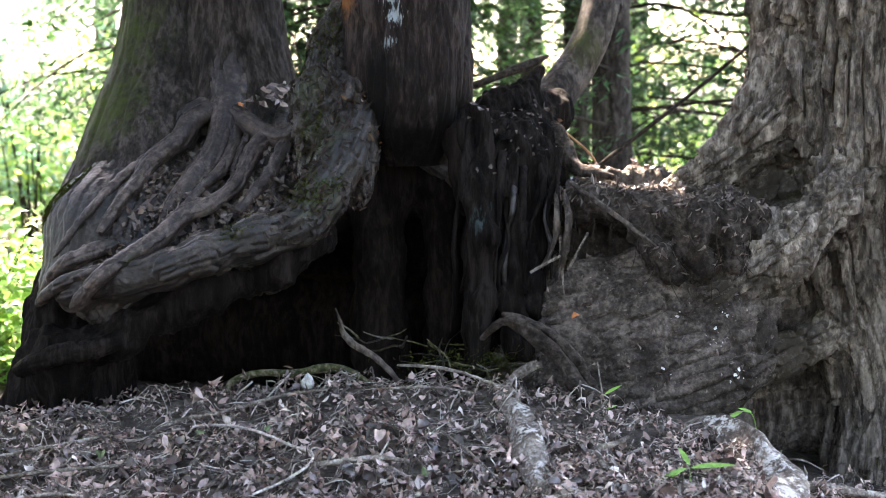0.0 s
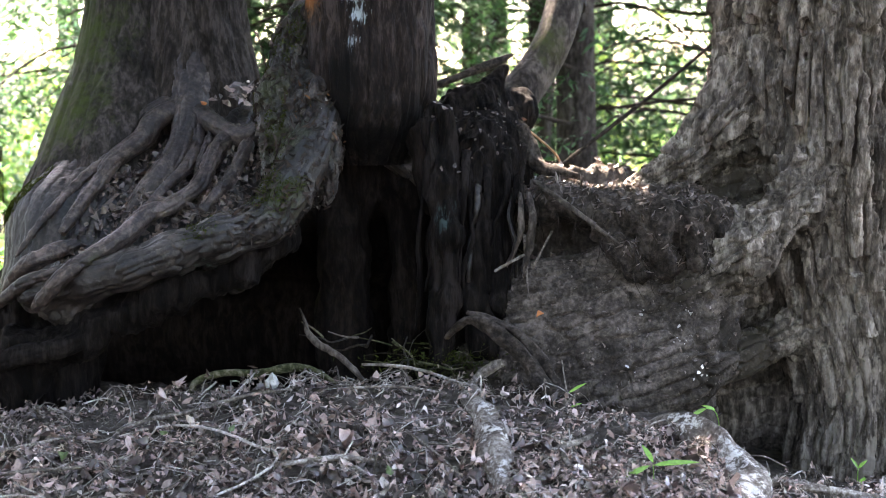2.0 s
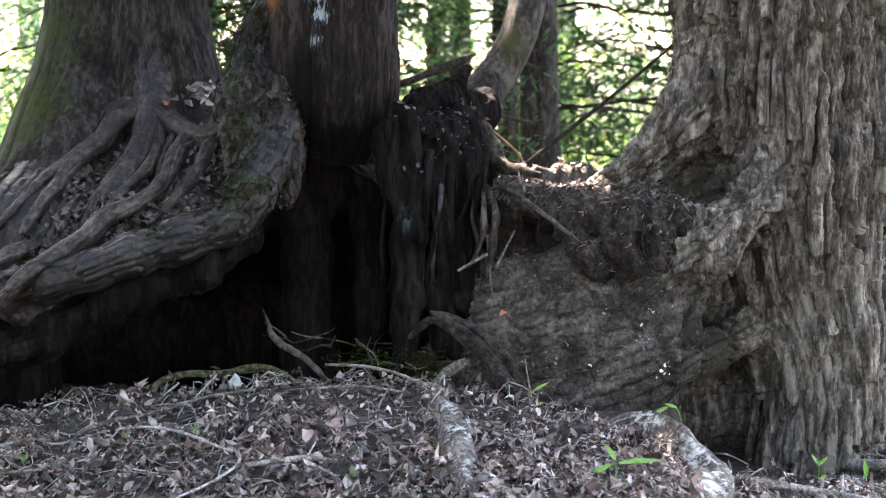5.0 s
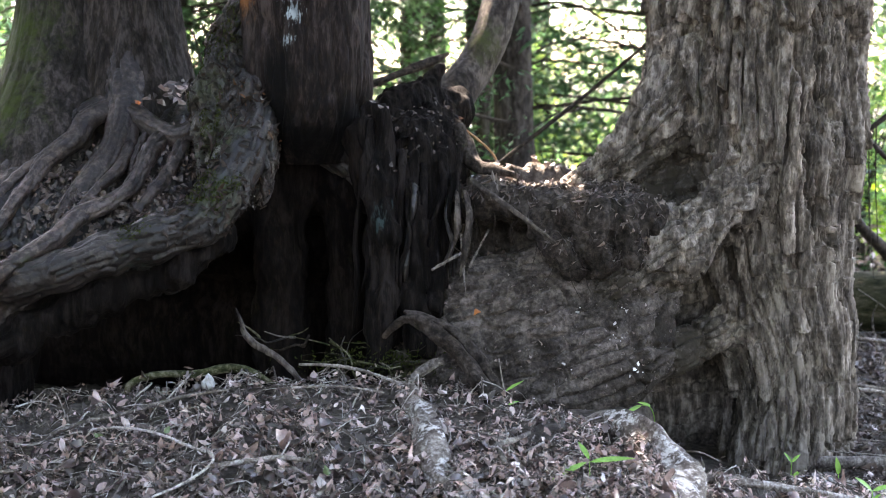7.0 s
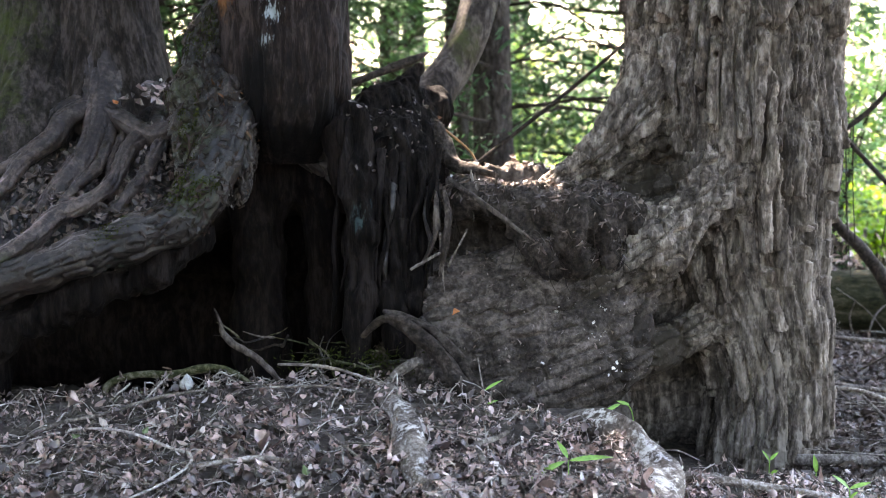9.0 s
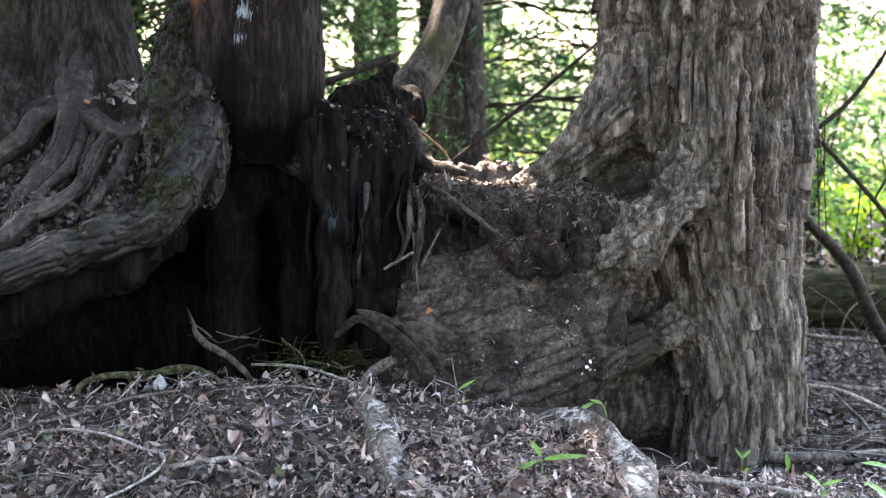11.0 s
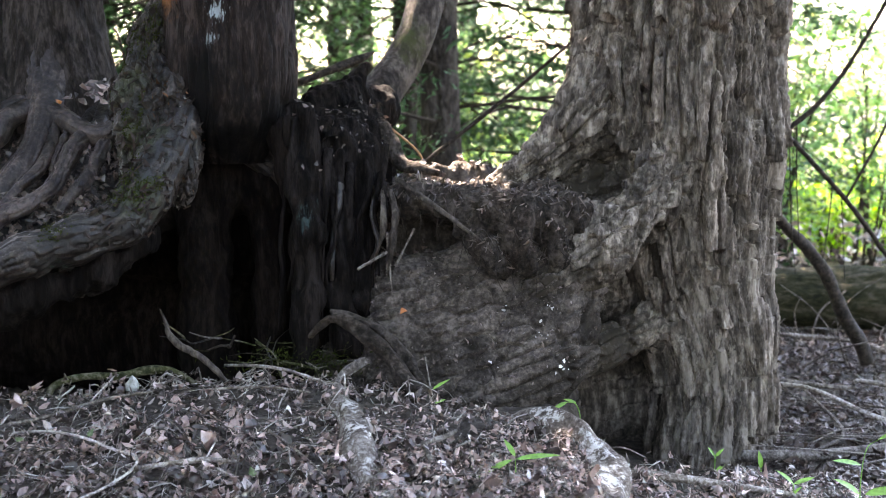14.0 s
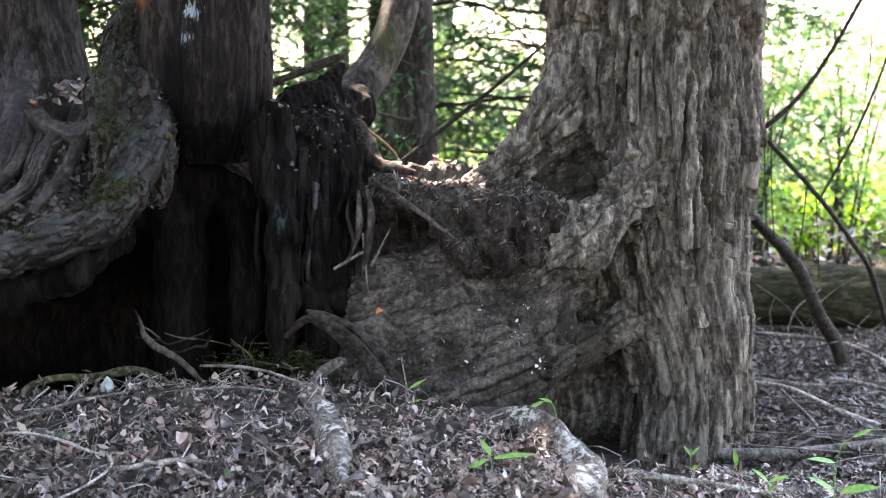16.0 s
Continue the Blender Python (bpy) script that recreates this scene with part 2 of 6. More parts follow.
def leaf_material(name, colours, roughness=0.6, through_light=0.0, gloss=0.4, steps=False):
    """Leaves: a colour for each leaf out of a few, veins and spots, and light that shines through."""
    m, nt, b, ln = node_mat(name)
    geo = nt.nodes.new("ShaderNodeNewGeometry")
    n = len(colours)
    r = ramp(nt, [(i / max(1, n - 1), c) for i, c in enumerate(colours)])
    r.color_ramp.interpolation = "CONSTANT" if steps else "LINEAR"
    ln.new(geo.outputs["Random Per Island"], r.inputs["Fac"])
    no = noise_node(nt, 45.0, 5)
    v = nt.nodes.new("ShaderNodeHueSaturation")
    mr = nt.nodes.new("ShaderNodeMapRange")
    mr.inputs["From Min"].default_value, mr.inputs["From Max"].default_value = 0.3, 0.7
    mr.inputs["To Min"].default_value, mr.inputs["To Max"].default_value = 0.65, 1.3
    ln.new(no.outputs["Fac"], mr.inputs["Value"])
    ln.new(mr.outputs["Result"], v.inputs["Value"])
    ln.new(r.outputs["Color"], v.inputs["Color"])
    ln.new(v.outputs["Color"], b.inputs["Base Color"])
    b.inputs["Roughness"].default_value = roughness
    b.inputs["Specular IOR Level"].default_value = gloss
    if through_light:
        tr = nt.nodes.new("ShaderNodeBsdfTranslucent")
        hs = nt.nodes.new("ShaderNodeHueSaturation")
        hs.inputs["Hue"].default_value, hs.inputs["Saturation"].default_value, hs.inputs["Value"].default_value = 0.485, 1.1, 1.6
        ln.new(v.outputs["Color"], hs.inputs["Color"])
        ln.new(hs.outputs["Color"], tr.inputs["Color"])
        mx = nt.nodes.new("ShaderNodeMixShader")
        mx.inputs[0].default_value = through_light
        ln.new(b.outputs[0], mx.inputs[1]), ln.new(tr.outputs[0], mx.inputs[2])
        ln.new(mx.outputs[0], nt.nodes["Material Output"].inputs["Surface"])
    return m


EARTH = rough_material("earth", (0.03, 0.024, 0.02), (0.066, 0.054, 0.046), (0.125, 0.105, 0.09), 4.5, fine=22.0, bump=0.9, depth=0.03, roughness=0.92)
# Dark spots paint shade into the cleft and right foot of the bank.
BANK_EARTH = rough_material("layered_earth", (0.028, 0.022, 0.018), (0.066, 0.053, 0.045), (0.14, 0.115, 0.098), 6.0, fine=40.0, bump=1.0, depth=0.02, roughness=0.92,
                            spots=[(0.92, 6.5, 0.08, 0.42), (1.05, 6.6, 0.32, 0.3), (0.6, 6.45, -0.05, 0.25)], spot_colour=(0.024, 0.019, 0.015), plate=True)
# Brown spots paint shade into root recess and fold; pale patches lighten the foot.
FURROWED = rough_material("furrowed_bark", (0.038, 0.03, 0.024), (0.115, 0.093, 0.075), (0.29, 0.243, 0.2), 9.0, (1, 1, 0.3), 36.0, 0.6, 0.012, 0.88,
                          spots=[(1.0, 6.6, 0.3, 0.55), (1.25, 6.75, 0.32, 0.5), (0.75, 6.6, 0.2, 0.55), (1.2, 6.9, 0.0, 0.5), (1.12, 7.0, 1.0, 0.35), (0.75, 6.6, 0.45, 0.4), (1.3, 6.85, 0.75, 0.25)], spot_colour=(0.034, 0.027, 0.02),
                          pale_colour=(0.24, 0.202, 0.166), pale=[(1.75, 6.92, 0.05, 0.7), (1.8, 6.93, -0.35, 0.7), (1.7, 6.92, 0.4, 0.35), (0.75, 6.95, 1.06, 0.2)], pale_from=1.78, pale_scale=22.0, spot_from=1.22, plate=True)
FIBROUS = rough_material("fibrous_bark", (0.006, 0.004, 0.0035), (0.017, 0.0115, 0.0098), (0.052, 0.038, 0.033), 12.0, (1, 1, 0.22), 46.0, 1.0, 0.02, 0.8,
                         # Orange spot paints a sunlit patch on the stem's upper left.
                         spots=[(-1.0, 6.75, 1.95, 0.16)], spot_colour=(0.2, 0.085, 0.03),
                         pale=[(-0.77, 6.56, 1.95, 0.16), (-0.74, 6.56, 1.85, 0.13), (-0.77, 6.56, 1.72, 0.1)], pale_colour=(0.3, 0.34, 0.35), pale_scale=70.0, pale_from=1.68,
                         # Near-black patches darken the stem's foot down to the hollow.
                         blacken=[(-0.92, 6.6, 1.34, 0.46), (-0.6, 6.55, 1.2, 0.55), (-0.8, 6.56, 1.55, 0.22), (-0.45, 6.7, 1.25, 0.36)])
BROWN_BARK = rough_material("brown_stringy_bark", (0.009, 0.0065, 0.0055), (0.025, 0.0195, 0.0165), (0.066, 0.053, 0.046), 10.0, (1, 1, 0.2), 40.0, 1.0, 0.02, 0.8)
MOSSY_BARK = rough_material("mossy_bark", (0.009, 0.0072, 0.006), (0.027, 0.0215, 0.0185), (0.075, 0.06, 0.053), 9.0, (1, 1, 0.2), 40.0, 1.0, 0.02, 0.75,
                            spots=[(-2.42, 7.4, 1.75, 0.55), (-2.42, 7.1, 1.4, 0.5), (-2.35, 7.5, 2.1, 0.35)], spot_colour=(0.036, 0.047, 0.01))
ROOT, MASSBARK = (rough_material(name, (0.004, 0.003, 0.0026), (0.013, 0.0098, 0.0084), (0.046, 0.036, 0.031), 7.0, fine=34.0, bump=0.8, depth=0.012, roughness=0.45,
                                 spots=[(-1.06, 6.25, 1.02, 0.2), (-2.33, 7.25, 1.72, 0.28), (-2.36, 7.1, 1.5, 0.28), (-2.42, 6.95, 1.27, 0.27), (-2.5, 6.85, 1.08, 0.22), (-1.08, 6.5, 1.25, 0.2), (-1.2, 6.7, 1.5, 0.2)],
                                 spot_colour=(0.022, 0.027, 0.007), pale=[(-1.42, 6.2, 0.62, 0.3), (-1.6, 6.15, 0.56, 0.2), (-0.38, 6.5, 0.9, 0.3)], pale_colour=(0.08, 0.125, 0.11), gloss=0.4, plate=plate)
                  for name, plate in (("root_bark", False), ("ridged_root_bark", True)))
FLANKBARK = rough_material("rough_flaking_bark", (0.006, 0.0045, 0.0036), (0.022, 0.0162, 0.0125), (0.078, 0.059, 0.047), 9.0, fine=42.0, bump=0.9, depth=0.015, roughness=0.45, gloss=0.45,
                           spots=[(-1.06, 6.25, 1.02, 0.2), (-1.14, 6.55, 1.25, 0.22), (-1.2, 6.75, 1.5, 0.2)], spot_colour=(0.03, 0.033, 0.008), plate=True)
PEELED = rough_material("worn_root", (0.012, 0.0082, 0.0068), (0.033, 0.0228, 0.0188), (0.09, 0.066, 0.055), 5.0, fine=30.0, bump=0.7, depth=0.01, roughness=0.5, gloss=0.35,
                        spots=[(-1.9, 6.1, 0.72, 0.12)], spot_colour=(0.03, 0.04, 0.01), plate=True)
# Near-black colour stands in for the shade inside the hollow.
HOLLOW_DARK = rough_material("hollow_shade_wood", (0.004, 0.003, 0.003), (0.009, 0.007, 0.006), (0.02, 0.015, 0.013), 9.0, (1, 1, 0.2), 40.0, 0.8, 0.015, 0.95, gloss=0.03)
DEADWOOD = rough_material("dead_wood", (0.045, 0.036, 0.03), (0.13, 0.108, 0.092), (0.3, 0.26, 0.225), 14.0, fine=60.0, bump=0.7, depth=0.01, roughness=0.75)
PALEWOOD = rough_material("pale_peeling_bark", (0.075, 0.058, 0.048), (0.2, 0.165, 0.14), (0.5, 0.45, 0.4), 6.0, fine=60.0, bump=1.0, depth=0.012, roughness=0.7)
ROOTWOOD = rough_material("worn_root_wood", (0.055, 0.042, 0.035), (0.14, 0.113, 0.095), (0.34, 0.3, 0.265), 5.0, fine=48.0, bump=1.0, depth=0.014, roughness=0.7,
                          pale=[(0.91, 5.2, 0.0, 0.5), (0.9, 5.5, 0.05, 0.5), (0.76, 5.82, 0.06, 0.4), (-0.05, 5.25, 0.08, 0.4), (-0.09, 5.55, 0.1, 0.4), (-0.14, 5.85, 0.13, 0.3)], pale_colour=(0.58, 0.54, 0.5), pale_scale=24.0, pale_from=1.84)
BLEACHED = rough_material("bleached_twig", (0.16, 0.13, 0.11), (0.38, 0.33, 0.29), (0.68, 0.63, 0.57), 9.0, fine=60.0, bump=0.5, depth=0.006, roughness=0.5, gloss=0.4)
DARKTWIG = rough_material("dark_twig", (0.012, 0.01, 0.008), (0.032, 0.025, 0.02), (0.065, 0.05, 0.04), 20.0, fine=70.0, bump=0.4, depth=0.004, roughness=0.8)
GREYBARK = rough_material("smooth_grey_bark", (0.02, 0.0152, 0.0125), (0.055, 0.043, 0.0355), (0.13, 0.107, 0.089), 9.0, (1, 1, 0.5), 36.0, 0.7, 0.012, 0.75,
                          spots=[(0.2, 7.65, 1.75, 0.2)], spot_colour=(0.06, 0.065, 0.025), blacken=[(-0.04, 7.45, 1.3, 0.3), (0.02, 7.5, 1.38, 0.22)])
CONIFERBARK = rough_material("grey_conifer_bark", (0.016, 0.0125, 0.0105), (0.042, 0.034, 0.029), (0.095, 0.08, 0.07), 9.0, (1, 1, 0.4), 36.0, 0.8, 0.012, 0.85)
MOSSWOOD = rough_material("mossy_wood", (0.02, 0.024, 0.01), (0.06, 0.06, 0.028), (0.17, 0.15, 0.11), 12.0, fine=50.0, bump=0.9, depth=0.014, roughness=0.9)
LOGWOOD = rough_material("dark_mossy_log", (0.01, 0.011, 0.005), (0.03, 0.029, 0.014), (0.085, 0.07, 0.048), 7.0, (0.3, 1, 1), 40.0, 1.0, 0.02, 0.9)
STONE = rough_material("pale_stone", (0.288, 0.2736, 0.2448), (0.432, 0.4176, 0.3816), (0.54, 0.5256, 0.4896), 20.0, fine=90.0, bump=0.4, depth=0.004, roughness=0.7)
SOD = rough_material("dark_sod", (0.012, 0.0095, 0.008), (0.036, 0.028, 0.023), (0.085, 0.068, 0.057), 9.0, fine=34.0, bump=1.0, depth=0.025, roughness=0.95)
# Rotten stump wood; on the root foot its near-black paints shade.
STUMP = rough_material("rotten_stump_shade_foot", (0.0027, 0.0022, 0.002), (0.0074, 0.0059, 0.0053), (0.0211, 0.0168, 0.0152), 10.0, (1, 1, 0.15), 45.0, 1.0, 0.02, 0.85,
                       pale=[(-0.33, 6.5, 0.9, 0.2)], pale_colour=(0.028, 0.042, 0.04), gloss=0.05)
LITTER = leaf_material("dead_leaves", [(0.094, 0.061, 0.052), (0.307, 0.206, 0.176), (0.048, 0.035, 0.030), (0.452, 0.317, 0.269), (0.104, 0.068, 0.060), (0.491, 0.366, 0.322), (0.061, 0.043, 0.035), (0.308, 0.209, 0.176), (0.132, 0.088, 0.074),
                                       (0.398, 0.276, 0.236), (0.067, 0.047, 0.041), (0.167, 0.112, 0.095), (0.052, 0.037, 0.030), (0.377, 0.250, 0.206), (0.104, 0.068, 0.060), (0.562, 0.476, 0.431), (0.074, 0.050, 0.043), (0.286, 0.196, 0.169), (0.470, 0.328, 0.280), (0.044, 0.031, 0.028)], 0.3, 0.05, 0.75, True)
# Pale leaf colours that also stand in for highlights on the litter.
PALE_LITTER = leaf_material("pale_lit_leaves", [(0.331, 0.210, 0.167), (0.542, 0.379, 0.314), (0.752, 0.554, 0.475), (0.451, 0.298, 0.241), (0.850, 0.703, 0.616), (0.391, 0.250, 0.201)], 0.32, 0.05, 0.7, True)
DARKLITTER = leaf_material("damp_dead_leaves", [(0.027, 0.0189, 0.0149), (0.0945, 0.0635, 0.0486), (0.0405, 0.0284, 0.023), (0.189, 0.135, 0.108), (0.0607, 0.0432, 0.0365), (0.2, 0.155, 0.13)], 0.4, 0.05, 0.5)
FLAKES = leaf_material("bark_flakes", [(0.01, 0.0075, 0.0065), (0.035, 0.024, 0.019), (0.016, 0.012, 0.010), (0.045, 0.029, 0.022), (0.014, 0.011, 0.009), (0.06, 0.048, 0.043)], 0.7, 0.0, 0.15)
ORANGE = leaf_material("orange_dead_leaf", [(0.55, 0.2, 0.06), (0.45, 0.16, 0.06)], 0.6, 0.2)
SEEDLING = leaf_material("seedling_leaf", [(0.16, 0.34, 0.07), (0.24, 0.46, 0.11)], 0.4, 0.35)
BRIGHT = leaf_material("bright_leaves", [(0.10, 0.23, 0.06), (0.17, 0.31, 0.09), (0.16, 0.30, 0.15), (0.30, 0.38, 0.09)], 0.4, 0.55)
SAPLING = leaf_material("sapling_leaves", [(0.07, 0.16, 0.11), (0.1, 0.2, 0.15), (0.14, 0.24, 0.2), (0.16, 0.24, 0.1)], 0.4, 0.4)
FALLEN_GREEN = leaf_material("fallen_green_leaf", [(0.05, 0.085, 0.025), (0.16, 0.2, 0.09)], 0.5, 0.1)
FERN = leaf_material("fern_leaves", [(0.1, 0.24, 0.03), (0.15, 0.32, 0.035), (0.24, 0.36, 0.05)], 0.5, 0.55)
NEEDLES = leaf_material("needle_sprays", [(0.02, 0.052, 0.022), (0.035, 0.085, 0.032), (0.06, 0.12, 0.06)], 0.5, 0.4)
CANOPY = leaf_material("canopy_leaves", [(0.05, 0.10, 0.03), (0.08, 0.14, 0.04)], 0.55, 0.25)
# Very dark, so the unseen leaf ring bounces little light back.
BLOCKER_LEAF = leaf_material("dark_blocker_leaves", [(0.012, 0.022, 0.01), (0.02, 0.034, 0.014), (0.03, 0.026, 0.018)], 0.8, 0.0, 0.1)
MOSS = leaf_material("moss_tufts", [(0.018, 0.024, 0.005), (0.035, 0.045, 0.008), (0.024, 0.03, 0.006), (0.05, 0.058, 0.011)], 0.8, 0.15, 0.1)
PALEFLAKE = leaf_material("pale_bark_flakes", [(0.1, 0.078, 0.064), (0.66, 0.62, 0.57), (0.16, 0.125, 0.1), (0.8, 0.77, 0.72), (0.3, 0.25, 0.21)], 0.7, 0.0, 0.2)
ORANGE_BARK = leaf_material("orange_rotten_bark", [(0.2, 0.085, 0.035), (0.1, 0.055, 0.03), (0.07, 0.045, 0.03), (0.14, 0.07, 0.035)], 0.8, 0.0, 0.1)


# ---- ground: leafy mound in front, earth bank between the trees, low forest floor beyond ----
CREST_X = (-4.0, -2.5, -1.9, -0.9, -0.4, 0.1, 0.5, 0.96, 1.5, 2.0, 2.6, 4.0)
CREST_Z = (-0.06, -0.04, 0.03, 0.115, 0.12, 0.09, 0.06, -0.09, -0.20, -0.29, -0.42, -0.5)
CREST_Y = (6.1, 6.1, 6.2, 6.3, 6.28, 6.1, 5.85, 5.6, 5.7, 5.9, 6.2, 6.4)
FLOOR_Z = (-0.2, -0.2, -0.2, -0.2, -0.12, 0.0, -0.2, -0.42, -0.5, -0.5, -0.42, -0.4)


def ground_height(x, y):
    x, y = np.asarray(x, float), np.asarray(y, float)
    zc, yc, zf = np.interp(x, CREST_X, CREST_Z), np.interp(x, CREST_X, CREST_Y), np.interp(x, CREST_X, FLOOR_Z)
    front = zc - 0.16 * np.minimum(yc - y, 1.25)
    behind = zc + (zf - zc) * smooth(0.0, 0.55, y - yc)
    behind = behind + (-0.36 - zf) * smooth(7.8, 9.6, y)
    h = np.where(y < yc, front, behind)
    lump = 0.06 * fbm(x * 2.3, y * 2.3, 1.0, 4, 4) + 0.055 * fbm(x * 8, y * 8, 3.0, 4, 9, 0.6) + 0.03 * abs(fbm(x * 21, y * 21, 5.0, 2, 14))
    den = np.exp(-((x - 0.4) / 0.42) ** 4)
    wall = (0.66 - 0.1 * den) * smooth(6.5, 6.86, y + 0.5 * lump) + (0.34 + 0.1 * den) * smooth(6.78 + 0.26 * den, 6.98 + 0.2 * den, y + 0.5 * lump)
    wall = wall - 0.9 * smooth(7.15, 8.6, y)
    gate = smooth(-0.5, 0.05, x) * (1 - smooth(0.8, 1.25, x))
    bank = (wall * 1.0 + lump * smooth(6.5, 6.7, y)) * gate + (gate - 1) * 0.9
    k = 0.06
    h = 0.5 * (h + bank + np.sqrt((h - bank) ** 2 + k * k)) - 0.5 * k * np.exp(-((h - bank) / 0.2) ** 2)
    near = np.exp(-((x / 9) ** 2 + ((y - 5) / 9) ** 2))
    return h + 0.012 * fbm(x * 6, y * 6, 0, 3, 2) * near + 0.3 * fbm(x * 0.11, y * 0.11, 0, 3, 7) * smooth(11, 30, np.hypot(x, y))


def axis_lines(a, b, step, far):
    grow = np.geomspace(step * 2, far, 46)
    return np.r_[(a - grow)[::-1], np.arange(a, b, step), b + grow]


gx, gy = axis_lines(-3.0, 3.6, 0.021, 900.0), axis_lines(4.7, 7.5, 0.018, 900.0)
GX, GY = np.meshgrid(gx, gy)
ground = part("ground", mesh_of("ground", np.stack([GX, GY, ground_height(GX, GY)], -1).reshape(-1, 3), grid_faces(len(gy), len(gx)), EARTH))
tagged(ground, "dark bare earth of a forest floor with a mound and a steep bank", "ground", kind="structure")


# ---- fused root masses: a smooth union of limbs, meshed from its distance field ----
def field_surface(limbs, holes, lo, hi, step, blend=0.07):
    """Vertices and quads of the blended limbs, with the holes cut out."""
    ax = [np.arange(a, b, step, dtype=np.float32) for a, b in zip(lo, hi)]
    V = np.full([len(a) for a in ax], 0.5, np.float32)

    def capsule(p, q, pad):
        (x0, y0, z0, r0), (x1, y1, z1, r1) = p, q
        m = max(r0, r1) + pad
        sl = []
        for a, u, v in zip(ax, (x0, y0, z0), (x1, y1, z1)):
            i, j = np.searchsorted(a, min(u, v) - m), np.searchsorted(a, max(u, v) + m)
            sl.append(slice(i, j))
        X, Y, Z = np.meshgrid(ax[0][sl[0]], ax[1][sl[1]], ax[2][sl[2]], indexing="ij", sparse=True)
        d = np.array([x1 - x0, y1 - y0, z1 - z0])
        t = np.clip(((X - x0) * d[0] + (Y - y0) * d[1] + (Z - z0) * d[2]) / (d @ d + 1e-9), 0, 1)
        return tuple(sl), np.sqrt((X - x0 - t * d[0]) ** 2 + (Y - y0 - t * d[1]) ** 2 + (Z - z0 - t * d[2]) ** 2) - (r0 + (r1 - r0) * t)

    for chain in limbs:
        for p, q in zip(chain[:-1], chain[1:]):
            sl, d = capsule(p, q, 0.3)
            W = V[sl]
            h = np.clip(0.5 + 0.5 * (W - d) / blend, 0, 1)
            V[sl] = W * (1 - h) + d * h - blend * h * (1 - h)
    for chain in holes:
        for p, q in zip(chain[:-1], chain[1:]):
            sl, d = capsule(p, q, 0.1)
            W = V[sl]
            h = np.clip(0.5 - 0.5 * (W + d) / 0.05, 0, 1)
            V[sl] = W * (1 - h) - d * h + 0.05 * h * (1 - h)
    inside = V < 0
    c = np.zeros([s - 1 for s in V.shape], np.int8)
    corners = [(a, b, d) for a in (0, 1) for b in (0, 1) for d in (0, 1)]
    for a, b, d in corners:
        c += inside[a:a + c.shape[0], b:b + c.shape[1], d:d + c.shape[2]]
    act = np.argwhere((c > 0) & (c < 8))
    index = np.full(c.shape, -1, np.int64)
    index[tuple(act.T)] = np.arange(len(act))
    val = {k: V[tuple((act + k).T)] for k in corners}
    total, count = np.zeros((len(act), 3)), np.zeros(len(act))
    for a in corners:
        for axis in range(3):
            if a[axis] == 0:
                b = tuple(1 if i == axis else a[i] for i in range(3))
                cut = (val[a] < 0) != (val[b] < 0)
                t = np.where(cut, val[a] / np.where(cut, val[a] - val[b], 1), 0)
                p = np.tile(np.array(a, float), (len(act), 1))
                p[:, axis] = t
                total += p * cut[:, None]
                count += cut
    verts = (act + total / count[:, None]) * step + np.array(lo)
    faces = []
    for axis in range(3):
        u, w = (axis + 1) % 3, (axis + 2) % 3
        n = V.shape[axis] - 1
        A, B = np.take(inside, range(n), axis), np.take(inside, range(1, n + 1), axis)
        at = np.argwhere(A != B)
        at = at[(at[:, u] > 0) & (at[:, w] > 0) & (at[:, u] < c.shape[u]) & (at[:, w] < c.shape[w])]
        flip = A[tuple(at.T)]
        du, dw = np.eye(3, dtype=int)[u], np.eye(3, dtype=int)[w]
        quad = np.stack([index[tuple((at - o).T)] for o in (du + dw, dw, 0 * du, du)], -1)
        quad = np.where(flip[:, None], quad, quad[:, ::-1])
        faces.append(quad)
    faces = np.vstack(faces)
    faces = faces[(faces >= 0).all(1)]
    faces = faces
    used, flat = np.unique(faces, return_inverse=True)
    return verts[used], flat.reshape(faces.shape)


def normals_of(verts, faces):
    n = np.zeros_like(verts)
    fn = np.cross(verts[faces[:, 2]] - verts[faces[:, 0]], verts[faces[:, 3]] - verts[faces[:, 1]])
    for k in range(4):
        for c in range(3):
            n[:, c] += np.bincount(faces[:, k], fn[:, c], len(verts))
    return n / (np.linalg.norm(n, axis=1)[:, None] + 1e-9)


def relaxed(verts, faces, rounds=2):
    """The same quads with their vertices drawn towards the middle of their neighbours."""
    for _ in range(rounds):
        total, count = np.zeros_like(verts), np.zeros(len(verts))
        for k in range(4):
            a, b = faces[:, k], faces[:, (k + 1) % 4]
            for c in range(3):
                total[:, c] += np.bincount(a, verts[b, c], len(verts)) + np.bincount(b, verts[a, c], len(verts))
            count += np.bincount(a, minlength=len(verts)) + np.bincount(b, minlength=len(verts))
        verts = 0.4 * verts + 0.6 * total / np.maximum(count, 1)[:, None]
    return verts


def split_quads(verts, faces):
    """Each quad cut into four."""
    n, m = len(verts), len(faces)
    e = np.sort(np.stack([faces, np.roll(faces, -1, 1)], -1).reshape(-1, 2), 1)
    key, back = np.unique(e[:, 0].astype(np.int64) * n + e[:, 1], return_inverse=True)
    mid = 0.5 * (verts[key // n] + verts[key % n])
    em = n + back.reshape(m, 4)
    cm = n + len(key) + np.arange(m)
    out = np.concatenate([np.stack([faces[:, k], em[:, k], cm, em[:, (k + 3) % 4]], -1) for k in range(4)])
    return np.vstack([verts, mid, verts[faces].mean(1)]), out


